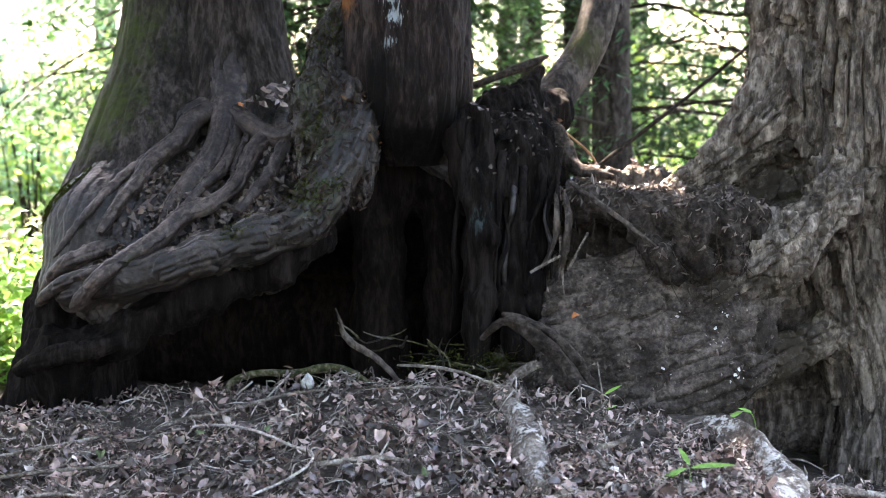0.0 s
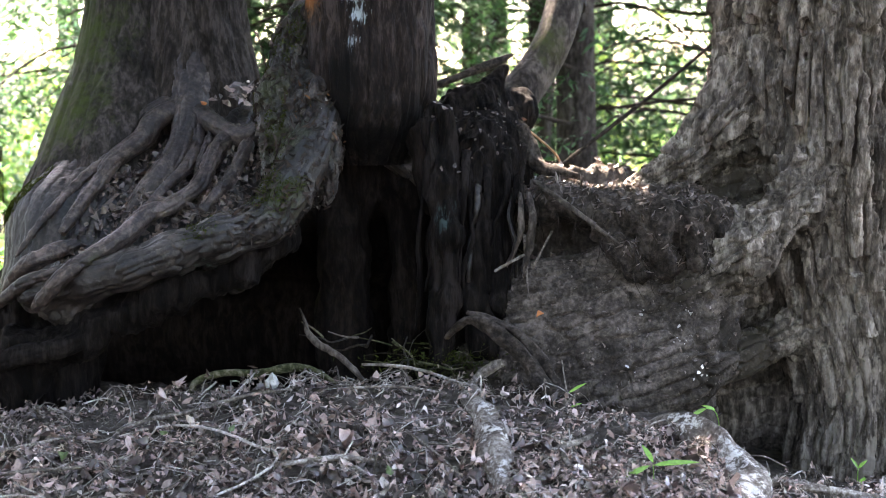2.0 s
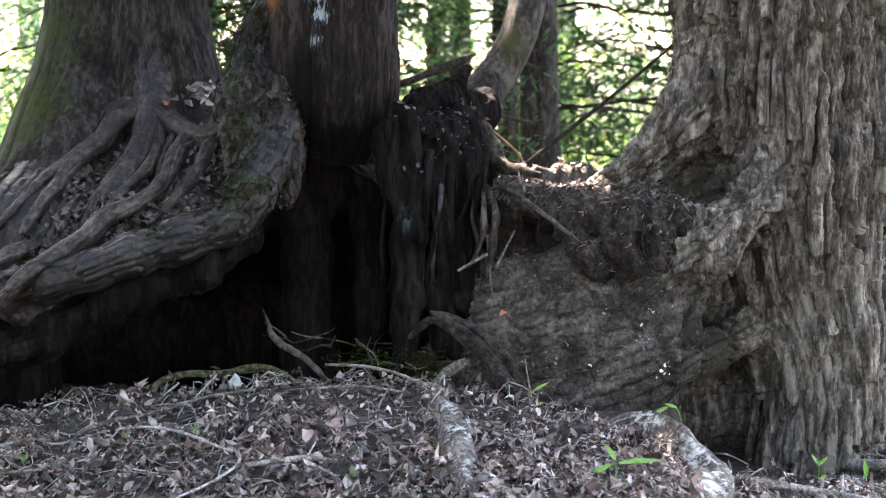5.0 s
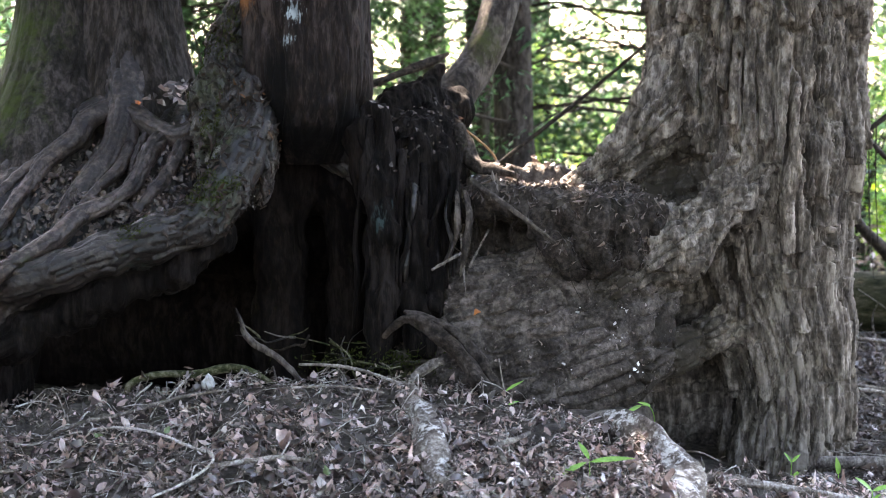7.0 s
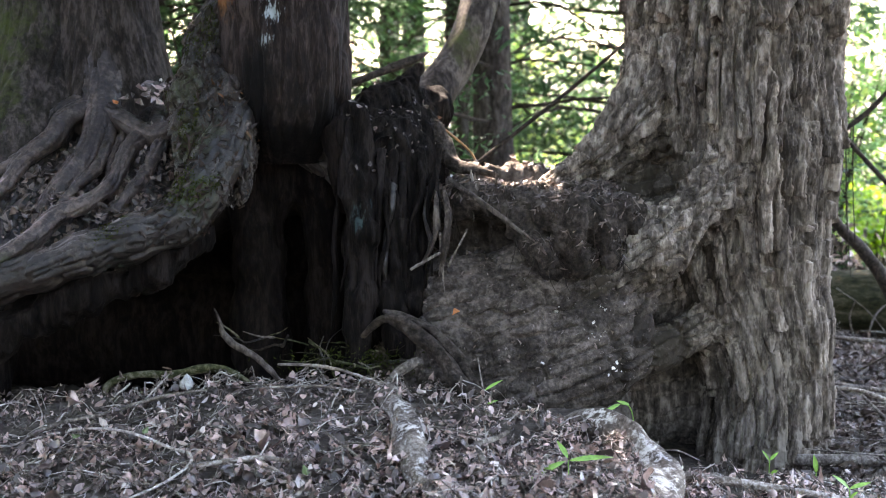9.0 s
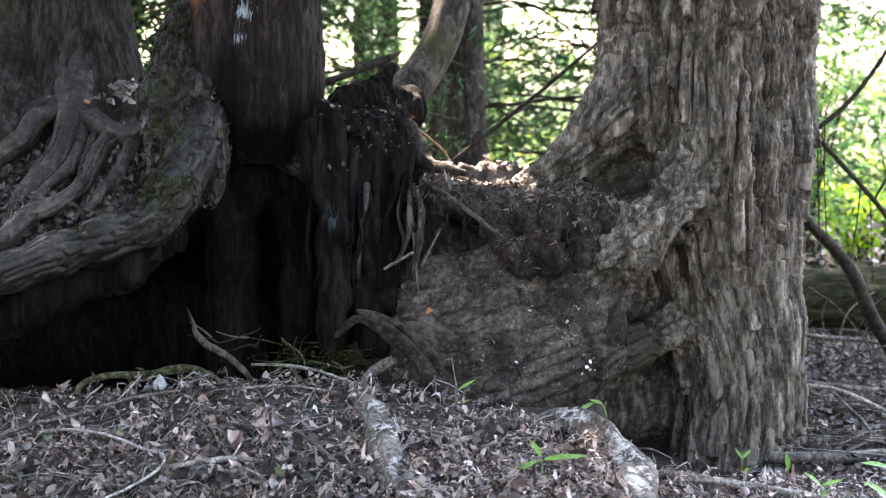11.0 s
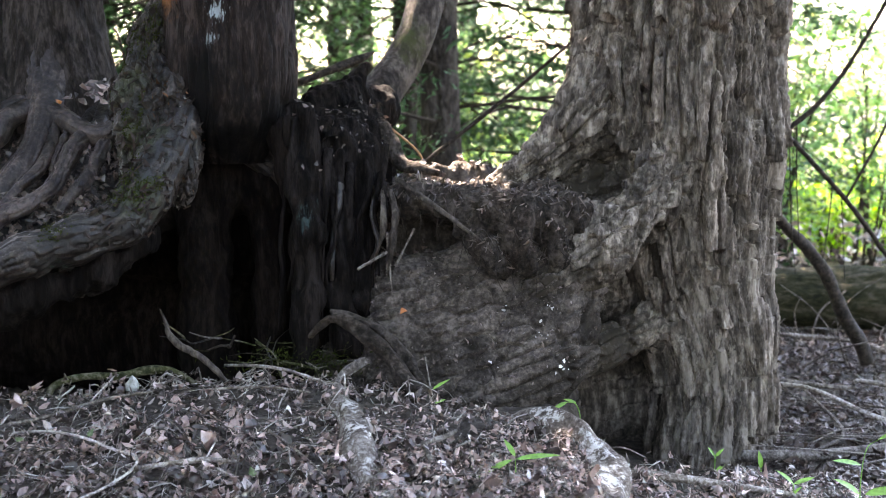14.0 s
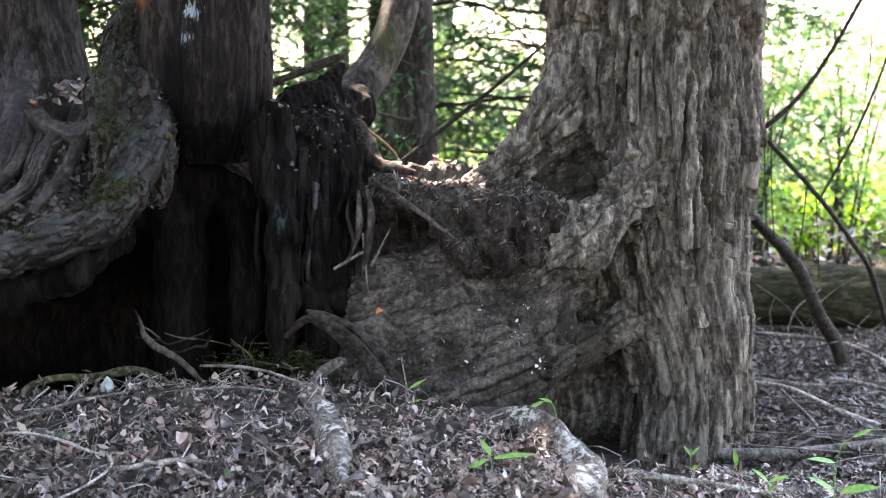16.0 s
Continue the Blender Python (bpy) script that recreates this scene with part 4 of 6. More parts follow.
HANGING = [
    ([(0.03, 6.64, 1.0, 0.008), (0.035, 6.58, 0.9, 0.015), (0.03, 6.57, 0.8, 0.013), (-0.01, 6.56, 0.68, 0.004)], GREYBARK), ([(0.07, 6.66, 1.0, 0.012), (0.09, 6.6, 0.88, 0.018), (0.075, 6.58, 0.74, 0.019), (0.05, 6.58, 0.6, 0.006)], GREYBARK),
    ([(0.05, 6.62, 0.8, 0.006), (0.06, 6.58, 0.66, 0.006), (0.075, 6.56, 0.5, 0.002)], DEADWOOD),
    ([(0.1, 6.72, 1.05, 0.012), (0.29, 6.55, 0.925, 0.012), (0.5, 6.48, 0.77, 0.007)], GREYBARK), ([(-0.09, 6.48, 0.64, 0.007), (0.05, 6.48, 0.72, 0.006)], DEADWOOD), ([(0.09, 6.5, 0.65, 0.006), (0.18, 6.5, 0.83, 0.005)], DEADWOOD),
    ([(0.02, 7.1, 1.3, 0.04), (0.08, 7.08, 1.18, 0.045), (0.14, 7.02, 1.1, 0.035), (0.21, 6.98, 1.08, 0.03), (0.32, 6.96, 1.06, 0.018)], SOD),
    ([(-0.325, 6.520, 0.3, 0.012), (-0.272, 6.460, 0.366, 0.02), (-0.200, 6.410, 0.418, 0.028), (-0.101, 6.370, 0.380, 0.036), (-0.003, 6.320, 0.305, 0.036), (0.082, 6.270, 0.220, 0.038), (0.156, 6.200, 0.128, 0.040), (0.206, 6.100, 0.033, 0.036)], SOD),
    ([(-0.221, 6.460, 0.441, 0.012), (-0.124, 6.440, 0.418, 0.020), (0.010, 6.400, 0.357, 0.024), (0.119, 6.340, 0.262, 0.025), (0.197, 6.280, 0.148, 0.022), (0.241, 6.160, 0.031, 0.020)], SOD),
    ([(-0.203, 6.200, 0.122, 0.016), (-0.180, 6.220, 0.165, 0.022), (-0.121, 6.260, 0.202, 0.024), (-0.050, 6.300, 0.234, 0.018)], DEADWOOD),
    ([(-1.03, 6.5, 0.45, 0.003), (-1.0, 6.47, 0.39, 0.009), (-0.97, 6.44, 0.32, 0.016), (-0.89, 6.41, 0.27, 0.015), (-0.81, 6.38, 0.23, 0.013), (-0.69, 6.34, 0.12, 0.012)], GREYBARK),
]
for i, (pts, material) in enumerate(HANGING):
    part("root", tube_mesh("root", pts, material, seg=14, steps=8, rough=0.38, grain=0.16, seed=40 + i), cedar)
g = rnd(91)
for i in range(16):
    x = -0.44 + 0.033 * i + g.normal(0, 0.012)
    y, top, low = 6.66 - 0.06 * math.sin(i * 0.4) + g.normal(0, 0.02), g.uniform(1.0, 1.3), g.uniform(0.2, 0.6)
    pts = [(x, y + 0.08, top, 0.022)] + [(x + g.normal(0, 0.018) - 0.04 * f, y - 0.03 * f + g.normal(0, 0.015), top + (low - top) * f, g.uniform(0.006, 0.017)) for f in (0.25, 0.5, 0.75)] + [(x - 0.04, y - 0.02, low, 0.006)]
    part("root", tube_mesh("root", pts, ROOT if i % 5 == 3 else STUMP, seg=12, steps=8, rough=0.25, grain=0.1, seed=300 + i), cedar)
# Unseen crown: clumps set where they stop sun and sky on the roots.
part("crown", crown_mesh("crown", [(-2.0, 8.0, 7.5, 2.2), (-0.6, 8.5, 8.5, 2.4), (0.4, 9.5, 7.5, 2.0), (-2.6, 10.0, 7.0, 2.2), (-1.0, 10.5, 9.0, 2.2), (-4.0, 9.0, 6.8, 2.0), (-3.2, 6.5, 5.6, 1.3), (-3.6, 4.6, 6.4, 1.6), (-2.2, 3.6, 7.2, 1.5), (-2.1, 10.2, 6.5, 1.4), (-4.0, 9.2, 6.0, 1.8), (-3.5, 2.5, 6.5, 1.8), (-4.6, 6.0, 6.5, 1.6), (-3.7, 9.6, 7.6, 1.6), (-3.9, 10.6, 7.2, 1.4), (-4.6, 11.4, 8.0, 1.5)], 24000, 0.22, CANOPY, 51), cedar, "unseen crown leaves placed to block sun and sky", "stuff")

# ---- steep earth face between the trees ----
BANK = [
    [(1.05, 6.86, 0.56, 0.1), (0.8, 6.74, 0.53, 0.1), (0.49, 6.72, 0.51, 0.1), (0.16, 6.72, 0.49, 0.1), (-0.14, 6.76, 0.46, 0.08)],
    [(1.06, 6.84, 0.46, 0.1), (0.85, 6.7, 0.42, 0.1), (0.49, 6.66, 0.38, 0.1), (0.15, 6.66, 0.35, 0.1), (-0.2, 6.7, 0.33, 0.08)],
    [(1.06, 6.82, 0.36, 0.1), (0.82, 6.64, 0.3, 0.1), (0.48, 6.6, 0.24, 0.1), (0.1, 6.6, 0.2, 0.1), (-0.25, 6.64, 0.17, 0.08)],
    [(1.02, 6.74, 0.2, 0.09), (0.78, 6.56, 0.15, 0.1), (0.44, 6.53, 0.1, 0.1), (0.04, 6.54, 0.06, 0.1), (-0.29, 6.6, 0.04, 0.08)],
    [(1.0, 6.62, 0.06, 0.08), (0.78, 6.5, 0.02, 0.1), (0.5, 6.47, -0.03, 0.1), (0.2, 6.48, -0.07, 0.1), (-0.18, 6.5, -0.08, 0.08)],
]
BANK.insert(0, [(x, y + 0.04, z + 0.1, r) for x, y, z, r in BANK[0]])
BANK = [[(x, y, z + 0.2 * (x - 0.45), r) for x, y, z, r in row] for row in BANK]
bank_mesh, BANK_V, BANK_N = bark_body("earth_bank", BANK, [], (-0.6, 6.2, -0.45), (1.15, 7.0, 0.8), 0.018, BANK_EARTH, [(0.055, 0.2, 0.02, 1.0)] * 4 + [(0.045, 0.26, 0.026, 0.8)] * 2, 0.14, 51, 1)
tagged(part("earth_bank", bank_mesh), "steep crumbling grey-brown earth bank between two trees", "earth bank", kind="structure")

# ---- overhanging sod on the bank ----
SOD_LIMBS = [
    [(-0.05, 6.95, 0.9, 0.1), (0.22, 6.78, 0.94, 0.08), (0.45, 6.68, 0.90, 0.09), (0.7, 6.64, 0.86, 0.11), (0.95, 6.7, 0.86, 0.11)],
    [(0.2, 7.0, 0.92, 0.1), (0.9, 7.0, 0.92, 0.1)], [(0.35, 6.85, 0.9, 0.08), (0.85, 6.85, 0.88, 0.1)],
    [(0.42, 6.62, 0.82, 0.05), (0.52, 6.58, 0.72, 0.06), (0.6, 6.57, 0.62, 0.05)], [(0.68, 6.58, 0.76, 0.07), (0.74, 6.56, 0.66, 0.06)], [(0.86, 6.6, 0.8, 0.06), (0.9, 6.58, 0.68, 0.05)],
]
sod_mesh, SOD_V, SOD_N = field_mesh("sod", SOD_LIMBS, [], (-0.3, 6.4, 0.4), (1.3, 7.3, 1.2), 0.011, SOD, 0.05, 0.034, 21)
tagged(part("bank_sod", sod_mesh), "dark overhanging clod of soil and fine roots on the bank", "soil", kind="structure")

char_mesh, _v, _n = field_mesh("broken_stub", [[(-0.46, 7.15, 1.32, 0.09), (-0.28, 7.22, 1.36, 0.11), (-0.15, 7.3, 1.46, 0.08), (-0.06, 7.36, 1.6, 0.03)], [(-0.3, 7.18, 1.3, 0.1), (-0.05, 7.25, 1.27, 0.11), (0.0, 7.2, 1.1, 0.09)],
                                                [(-0.2, 7.25, 1.4, 0.09), (-0.02, 7.42, 1.36, 0.11), (0.02, 7.5, 1.38, 0.09)]], [], (-0.7, 6.9, 0.9), (0.3, 7.7, 1.8), 0.0125, STUMP, 0.06, 0.03, 33)
part("broken_stub", char_mesh, cedar, "blackened broken stub")

# Higher unseen clumps, added to shade the canopy gap from the sun.
part("crown", crown_mesh("crown", [(-1.0, 9.0, 17.0, 3.4), (0.8, 8.6, 16.0, 3.0), (-2.6, 8.4, 15.5, 3.0), (-0.6, 7.4, 18.5, 2.2)], 5200, 0.42, CANOPY, 53), cedar, "unseen upper crown that keeps sun out of the gap", "stuff")

# ---- the furrowed tree beside the bank ----
poplar = thing("poplar_tree", "large tree with deeply furrowed grey-brown bark and a flared base", "tree")


POPLAR = [
    [(1.64, 7.42, 3.0, 0.53), (1.63, 7.4, 1.95, 0.555), (1.64, 7.4, 1.2, 0.545), (1.67, 7.4, 0.65, 0.485), (1.78, 7.3, 0.2, 0.37), (1.83, 7.25, -0.15, 0.315), (1.82, 7.25, -0.45, 0.33), (1.8, 7.25, -0.9, 0.42)],
    [(1.75, 7.5, 2.1, 0.34), (1.28, 7.25, 1.56, 0.24), (1.063, 7.15, 1.285, 0.18), (0.865, 7.08, 1.114, 0.115), (0.67, 7.06, 0.99, 0.07), (0.5, 7.12, 0.88, 0.04)],
    [(1.7, 7.35, 1.4, 0.2), (1.36, 6.96, 0.93, 0.20), (1.09, 6.76, 0.70, 0.18), (0.85, 6.66, 0.55, 0.13), (0.62, 6.66, 0.42, 0.07), (0.42, 6.68, 0.3, 0.03)],
    [(1.5, 7.12, 0.28, 0.13), (1.16, 6.92, 0.15, 0.10), (0.86, 6.74, 0.09, 0.08), (0.6, 6.58, 0.02, 0.055)],
    [(1.6, 7.5, 0.55, 0.3), (1.2, 7.45, 0.42, 0.28), (0.85, 7.3, 0.3, 0.26), (0.5, 7.1, 0.15, 0.22)],
    [(1.6, 7.75, -0.2, 0.4), (1.1, 7.72, -0.22, 0.36), (0.7, 7.5, -0.25, 0.34)],
    [(1.4, 7.4, 1.0, 0.25), (0.95, 7.24, 0.88, 0.2), (0.5, 7.2, 0.8, 0.15)],
]
POPLAR_PLATES = [(0.068, 0.6, 0.075, 0.6), (0.055, 0.2, 0.04, 0.7), (0.05, 0.13, 0.03, 1.0), (0.05, 0.26, 0.022, 0.8), (0.09, 0.35, 0.014, 0.6), (0.09, 0.35, 0.014, 0.6), (0.08, 0.3, 0.014, 0.6)]
POPLAR_HOLES = [
    [(1.167, 7.0, 1.234, 0.043), (1.245, 6.93, 1.065, 0.065), (1.318, 6.87, 0.884, 0.072), (1.381, 6.82, 0.689, 0.08), (1.448, 6.78, 0.508, 0.102)],
    [(1.36, 6.62, 0.5, 0.09), (1.2, 6.56, 0.42, 0.09), (1.0, 6.5, 0.34, 0.07), (0.8, 6.45, 0.26, 0.04)],
    [(1.228, 6.45, -0.075, 0.1), (1.294, 6.65, -0.126, 0.12), (1.405, 6.85, -0.178, 0.1)],
    [(1.14, 7.12, 1.16, 0.035), (1.15, 6.98, 1.06, 0.055), (1.17, 6.86, 0.96, 0.055), (1.19, 6.78, 0.88, 0.04)],
]
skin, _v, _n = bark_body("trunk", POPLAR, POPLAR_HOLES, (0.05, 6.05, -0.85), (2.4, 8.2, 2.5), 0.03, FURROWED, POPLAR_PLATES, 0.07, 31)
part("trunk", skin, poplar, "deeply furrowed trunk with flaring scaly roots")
g = rnd(88)
for x, z, count in [(0.94, 0.14, 16), (0.85, 0.33, 7), (0.77, 0.29, 4)]:
    off = np.hypot((_v[:, 0] - x) * 0.6, _v[:, 2] - z) + np.where((_n[:, 1] < -0.2) & (_v[:, 1] < 7.1), 0, 9)
    idx = g.choice(np.argsort(off)[:160], count)
    part("lichen", leaves_mesh("lichen", _v[idx] + _n[idx] * 0.008, _n[idx] + 0.3 * g.normal(size=(count, 3)), g.uniform(0.015, 0.045, count), PALEFLAKE, 89, 0.3, 0.9, 0.5), poplar, "pale crusty lichen flakes", "stuff")
part("upper_trunk", bark_trunk("upper_trunk", [(1.65, 7.42, 2.45, 0.54), (1.66, 7.42, 4.5, 0.5), (1.7, 7.5, 8.0, 0.4)], FURROWED, 90, 0.05, "plain", 0.02, 0.074, 31), poplar)
# Unseen crown; the far clumps are added to shade the right-hand floor.
part("crown", crown_mesh("crown", [(2.0, 8.5, 8.2, 2.4), (3.2, 9.5, 7.4, 2.2), (1.0, 10.2, 8.8, 2.2), (3.0, 7.0, 8.5, 2.0), (4.6, 9.5, 8.0, 2.0), (1.2, 12.6, 7.0, 1.8), (2.6, 12.4, 7.5, 1.8), (0.0, 13.0, 7.6, 1.6), (0.5, 12.8, 8.8, 2.0), (1.6, 13.4, 9.0, 2.0), (2.6, 13.4, 8.8, 1.8)], 15000, 0.22, CANOPY, 52), poplar, "unseen crown leaves that block the sun", "stuff")


# ---- leaf litter ----
g = rnd(61)
N_LITTER = 54000
lx, ly = g.uniform(-3.1, 4.6, N_LITTER), 4.6 + 5.6 * g.uniform(0, 1, N_LITTER) ** 1.5
keep = (ly < np.interp(lx, CREST_X, CREST_Y) + 0.28) | (g.uniform(size=N_LITTER) < np.where(lx > 1.8, 0.6, np.where(ly < 7, 0.05, 0.0)))
lx, ly = lx[keep], ly[keep]
lz = ground_height(lx, ly) + 0.055 * fbm(lx * 14, ly * 14, 2.0, 3, 45)
eps = 0.02
nrm = np.stack([-(ground_height(lx + eps, ly) + 0.055 * fbm((lx + eps) * 14, ly * 14, 2.0, 3, 45) - lz) / eps, -(ground_height(lx, ly + eps) + 0.055 * fbm(lx * 14, (ly + eps) * 14, 2.0, 3, 45) - lz) / eps, np.ones_like(lx)], -1)
nrm = nrm * [0.7, 0.7, 1] + 0.45 * g.uniform(0.1, 1.0, (len(lx), 1)) ** 2 * g.normal(size=nrm.shape)
grade = g.uniform(size=len(lx))
size = np.where(grade < 0.3, g.uniform(0.015, 0.03, len(lx)), np.where(grade < 0.8, g.uniform(0.028, 0.052, len(lx)), g.uniform(0.05, 0.08, len(lx))))
size = size * np.where(ly > np.interp(lx, CREST_X, CREST_Y) - 0.35, 0.7, 1.0)
damp = (lx > 1.75) & (ly > 6.2)
wet = np.stack([lx, ly, lz + 0.02], -1)[damp]
tagged(part("damp_litter", leaves_mesh("damp_litter", wet, nrm[damp], size[damp], DARKLITTER, 58, 0.5, 0.8, 0.4)), "dark damp leaves on the low forest floor", "leaf litter", kind="stuff")
lx, ly, lz, nrm, size = lx[~damp], ly[~damp], lz[~damp], nrm[~damp], size[~damp]
litter = part("leaf_litter", curled_leaves("leaf_litter", np.stack([lx, ly, lz + 0.05 * g.uniform(0.0, 1.0, len(lx)) ** 1.3], -1), nrm, size, LITTER, 62, 0.8, 0.8))
tagged(litter, "dry brown and grey fallen leaves covering the mound", "leaf litter", kind="stuff")

g = rnd(57)
n = 5200
wx, wy = g.uniform(1.75, 4.6, n), g.uniform(6.2, 9.9, n)
tagged(part("damp_litter", leaves_mesh("damp_litter", np.stack([wx, wy, ground_height(wx, wy) + g.uniform(0.008, 0.035, n)], -1), np.array([0, -0.1, 1.0]) + 0.4 * g.normal(size=(n, 3)), g.uniform(0.03, 0.09, n), DARKLITTER, 56, 0.5, 0.7, 0.4)), "damp brown leaves on the shaded forest floor", "leaf litter", kind="stuff")
g = rnd(59)
n = 20000
# Pale leaves thicken to the right, painting the stronger light there.
px, py = g.uniform(-2.6, 3.2, n), g.uniform(4.6, 6.0, n)
dry = 0.04 + 0.96 * smooth(-1.1, 1.0, px) * (0.45 + 0.55 * smooth(5.9, 5.2, py)) + 0.5 * fbm(px * 3, py * 3, 0, 3, 12)
ok = (g.uniform(size=n) < 1.15 * dry) & (py < np.interp(px, CREST_X, CREST_Y))
px, py = px[ok], py[ok]
n = len(px)
pz = ground_height(px, py) + 0.055 * fbm(px * 14, py * 14, 2.0, 3, 45) + g.uniform(0.012, 0.036, n)
tagged(part("pale_lit_litter", curled_leaves("pale_lit_litter", np.stack([px, py, pz], -1), np.array([0, -0.1, 1.0]) + 0.5 * g.normal(size=(n, 3)), 0.01 + 0.042 * g.uniform(0, 1, n) ** 1.6, PALE_LITTER, 60, 0.8, 0.4)), "pale leaf pieces, many standing in for highlights on the mound", "leaf litter", kind="stuff")
g = rnd(68)
n = 14000
wx, wy = g.uniform(-7, 7, n), g.uniform(-5, 4.7, n)
wide = part("outer_litter", leaves_mesh("outer_litter", np.stack([wx, wy, ground_height(wx, wy) + 0.012], -1), np.array([0, 0, 1.0]) + 0.4 * g.normal(size=(n, 3)), g.uniform(0.05, 0.12, n), LITTER, 69, 0.4, 0.85, 0.4))
tagged(wide, "dry fallen leaves on the forest floor", "leaf litter", kind="stuff")
pick = (MASS_N[:, 2] > 0.55) & (MASS_V[:, 1] < 7.05) & (MASS_V[:, 1] > 6.35) & (MASS_V[:, 2] > 0.6) & (MASS_V[:, 0] < -1.25) & (MASS_V[:, 0] > -2.12 + 0.3 * (MASS_V[:, 1] - 6.4))
g = rnd(63)
idx = g.choice(np.flatnonzero(pick), 900)
slope = part("root_litter", leaves_mesh("root_litter", MASS_V[idx] + MASS_N[idx] * g.uniform(0.006, 0.024, (900, 1)), MASS_N[idx] + 0.5 * g.normal(size=(900, 3)), g.uniform(0.02, 0.06, 900), DARKLITTER, 64, 0.5, 0.8, 0.4))
tagged(slope, "dead leaves caught between the cedar roots", "leaf litter", kind="stuff")
g = rnd(65)
bx, by = g.uniform(-0.1, 1.1, 420), g.uniform(6.85, 7.3, 420)
bz = ground_height(bx, by)
banktop = part("bank_litter", leaves_mesh("bank_litter", np.stack([bx, by, bz + 0.012], -1), np.stack([0 * bx, -0.4 + 0 * bx, 1 + 0 * bx], -1) + 0.4 * g.normal(size=(420, 3)), g.uniform(0.02, 0.055, 420), DARKLITTER, 66, 0.5, 0.8, 0.4))
tagged(banktop, "dead leaves and needles on top of the earth bank", "leaf litter", kind="stuff")

g = rnd(71)
facing = (FLANK_N[:, 1] < 0.2) & (FLANK_V[:, 2] > 0.92) & (FLANK_V[:, 2] < 1.85)
idx = g.choice(np.flatnonzero(facing), 620)
flakes = part("bark_flake", leaves_mesh("bark_flake", FLANK_V[idx] + FLANK_N[idx] * g.uniform(0.0, 0.022, (620, 1)), FLANK_N[idx] + 0.35 * g.normal(size=(620, 3)), g.uniform(0.015, 0.075, 620), FLAKES, 72, 0.4, 0.32, 0.6, g.normal(0, 0.6, 620)), cedar, "loose rough bark flakes", "stuff")
onlip = np.flatnonzero((MASS_N[:, 1] < 0.3) & (MASS_V[:, 0] > -1.3) & (MASS_V[:, 0] < -0.9) & (MASS_V[:, 2] > 0.8) & (MASS_V[:, 1] < 6.75) & (MASS_V[:, 2] < 1.5))
idx = g.choice(onlip, 420)
part("bark_flake", leaves_mesh("bark_flake", MASS_V[idx] + MASS_N[idx] * g.uniform(0.0, 0.012, (420, 1)), MASS_N[idx] + 0.3 * g.normal(size=(420, 3)), g.uniform(0.015, 0.07, 420), FLAKES, 83, 0.4, 0.4, 0.6), cedar, "dark loose bark scales", "stuff")
near_edge = np.flatnonzero((FLANK_N[:, 1] < -0.2) & (FLANK_V[:, 0] > -1.06) & (FLANK_V[:, 2] < 1.62) & (FLANK_V[:, 2] > 0.95))
idx = g.choice(near_edge, 16)
part("bark_flake", leaves_mesh("bark_flake", FLANK_V[idx] + FLANK_N[idx] * 0.016, FLANK_N[idx] + 0.4 * g.normal(size=(16, 3)), g.uniform(0.01, 0.024, 16), PALEFLAKE, 79, 0.5, 0.5, 0.6), cedar, "pale loose bark flakes", "stuff")
idx = g.choice(near_edge, 44)
part("bark_flake", leaves_mesh("bark_flake", FLANK_V[idx] + FLANK_N[idx] * 0.016, FLANK_N[idx] + 0.3 * g.normal(size=(44, 3)), 0.015 + 0.045 * g.uniform(0, 1, 44) ** 2, ORANGE_BARK, 80, 0.3, 0.4, 0.5), cedar, "orange rotten bark flakes", "stuff")
top = (STUMP_N[:, 2] > 0.3) & (STUMP_V[:, 2] > 1.0)
idx = g.choice(np.flatnonzero(top), 130)
tagged(part("stump_litter", leaves_mesh("stump_litter", STUMP_V[idx] + STUMP_N[idx] * 0.012, STUMP_N[idx] + 0.5 * g.normal(size=(130, 3)), g.uniform(0.012, 0.038, 130), DARKLITTER, 73, 0.5, 0.7, 0.4)), "damp leaf debris on the old stump", "leaf litter", kind="stuff")
pocket = np.stack([g.normal(-1.33, 0.09, 90), g.normal(7.1, 0.09, 90), np.zeros(90)], -1)
pocket[:, 2] = 1.47 + 0.35 * (pocket[:, 1] - 7.1) + g.uniform(-0.02, 0.03, 90)
tagged(part("pocket_litter", leaves_mesh("pocket_litter", pocket, np.array([0, -0.7, 1.0]) + 0.5 * g.normal(size=(90, 3)), g.uniform(0.03, 0.07, 90), LITTER, 74, 0.5, 0.8, 0.4)), "pale dead leaves caught between two stems", "leaf litter", kind="stuff")
idx = g.choice(np.flatnonzero((SOD_N[:, 2] > 0.1)), 900)
tagged(part("sod_litter", leaves_mesh("sod_litter", SOD_V[idx] + SOD_N[idx] * 0.012, SOD_N[idx] + 0.5 * g.normal(size=(900, 3)), g.uniform(0.015, 0.06, 900), DARKLITTER, 77, 0.5, 0.35, 0.5)), "damp leaves on the edge of the bank", "leaf litter", kind="stuff")
rootlets = []
for i in range(46):
    x, y, z = SOD_V[g.choice(np.flatnonzero((SOD_N[:, 1] < -0.3) & (SOD_N[:, 2] < 0.3)))]
    l = g.uniform(0.05, 0.2)
    rootlets.append([(x, y + 0.02, z, 0.003), (x + g.normal(0, 0.02), y - 0.02, z - 0.4 * l, 0.0025), (x + g.normal(0, 0.04), y - 0.02 + g.normal(0, 0.02), z - l, 0.001)])
tagged(part("rootlets", tubes_mesh("rootlets", rootlets, DARKTWIG, seg=5, steps=4)), "fine dark roots hanging from the bank", "roots", kind="stuff")
g = rnd(75)
n = 750
idx = g.choice(np.flatnonzero(BANK_N[:, 1] < -0.2), n)
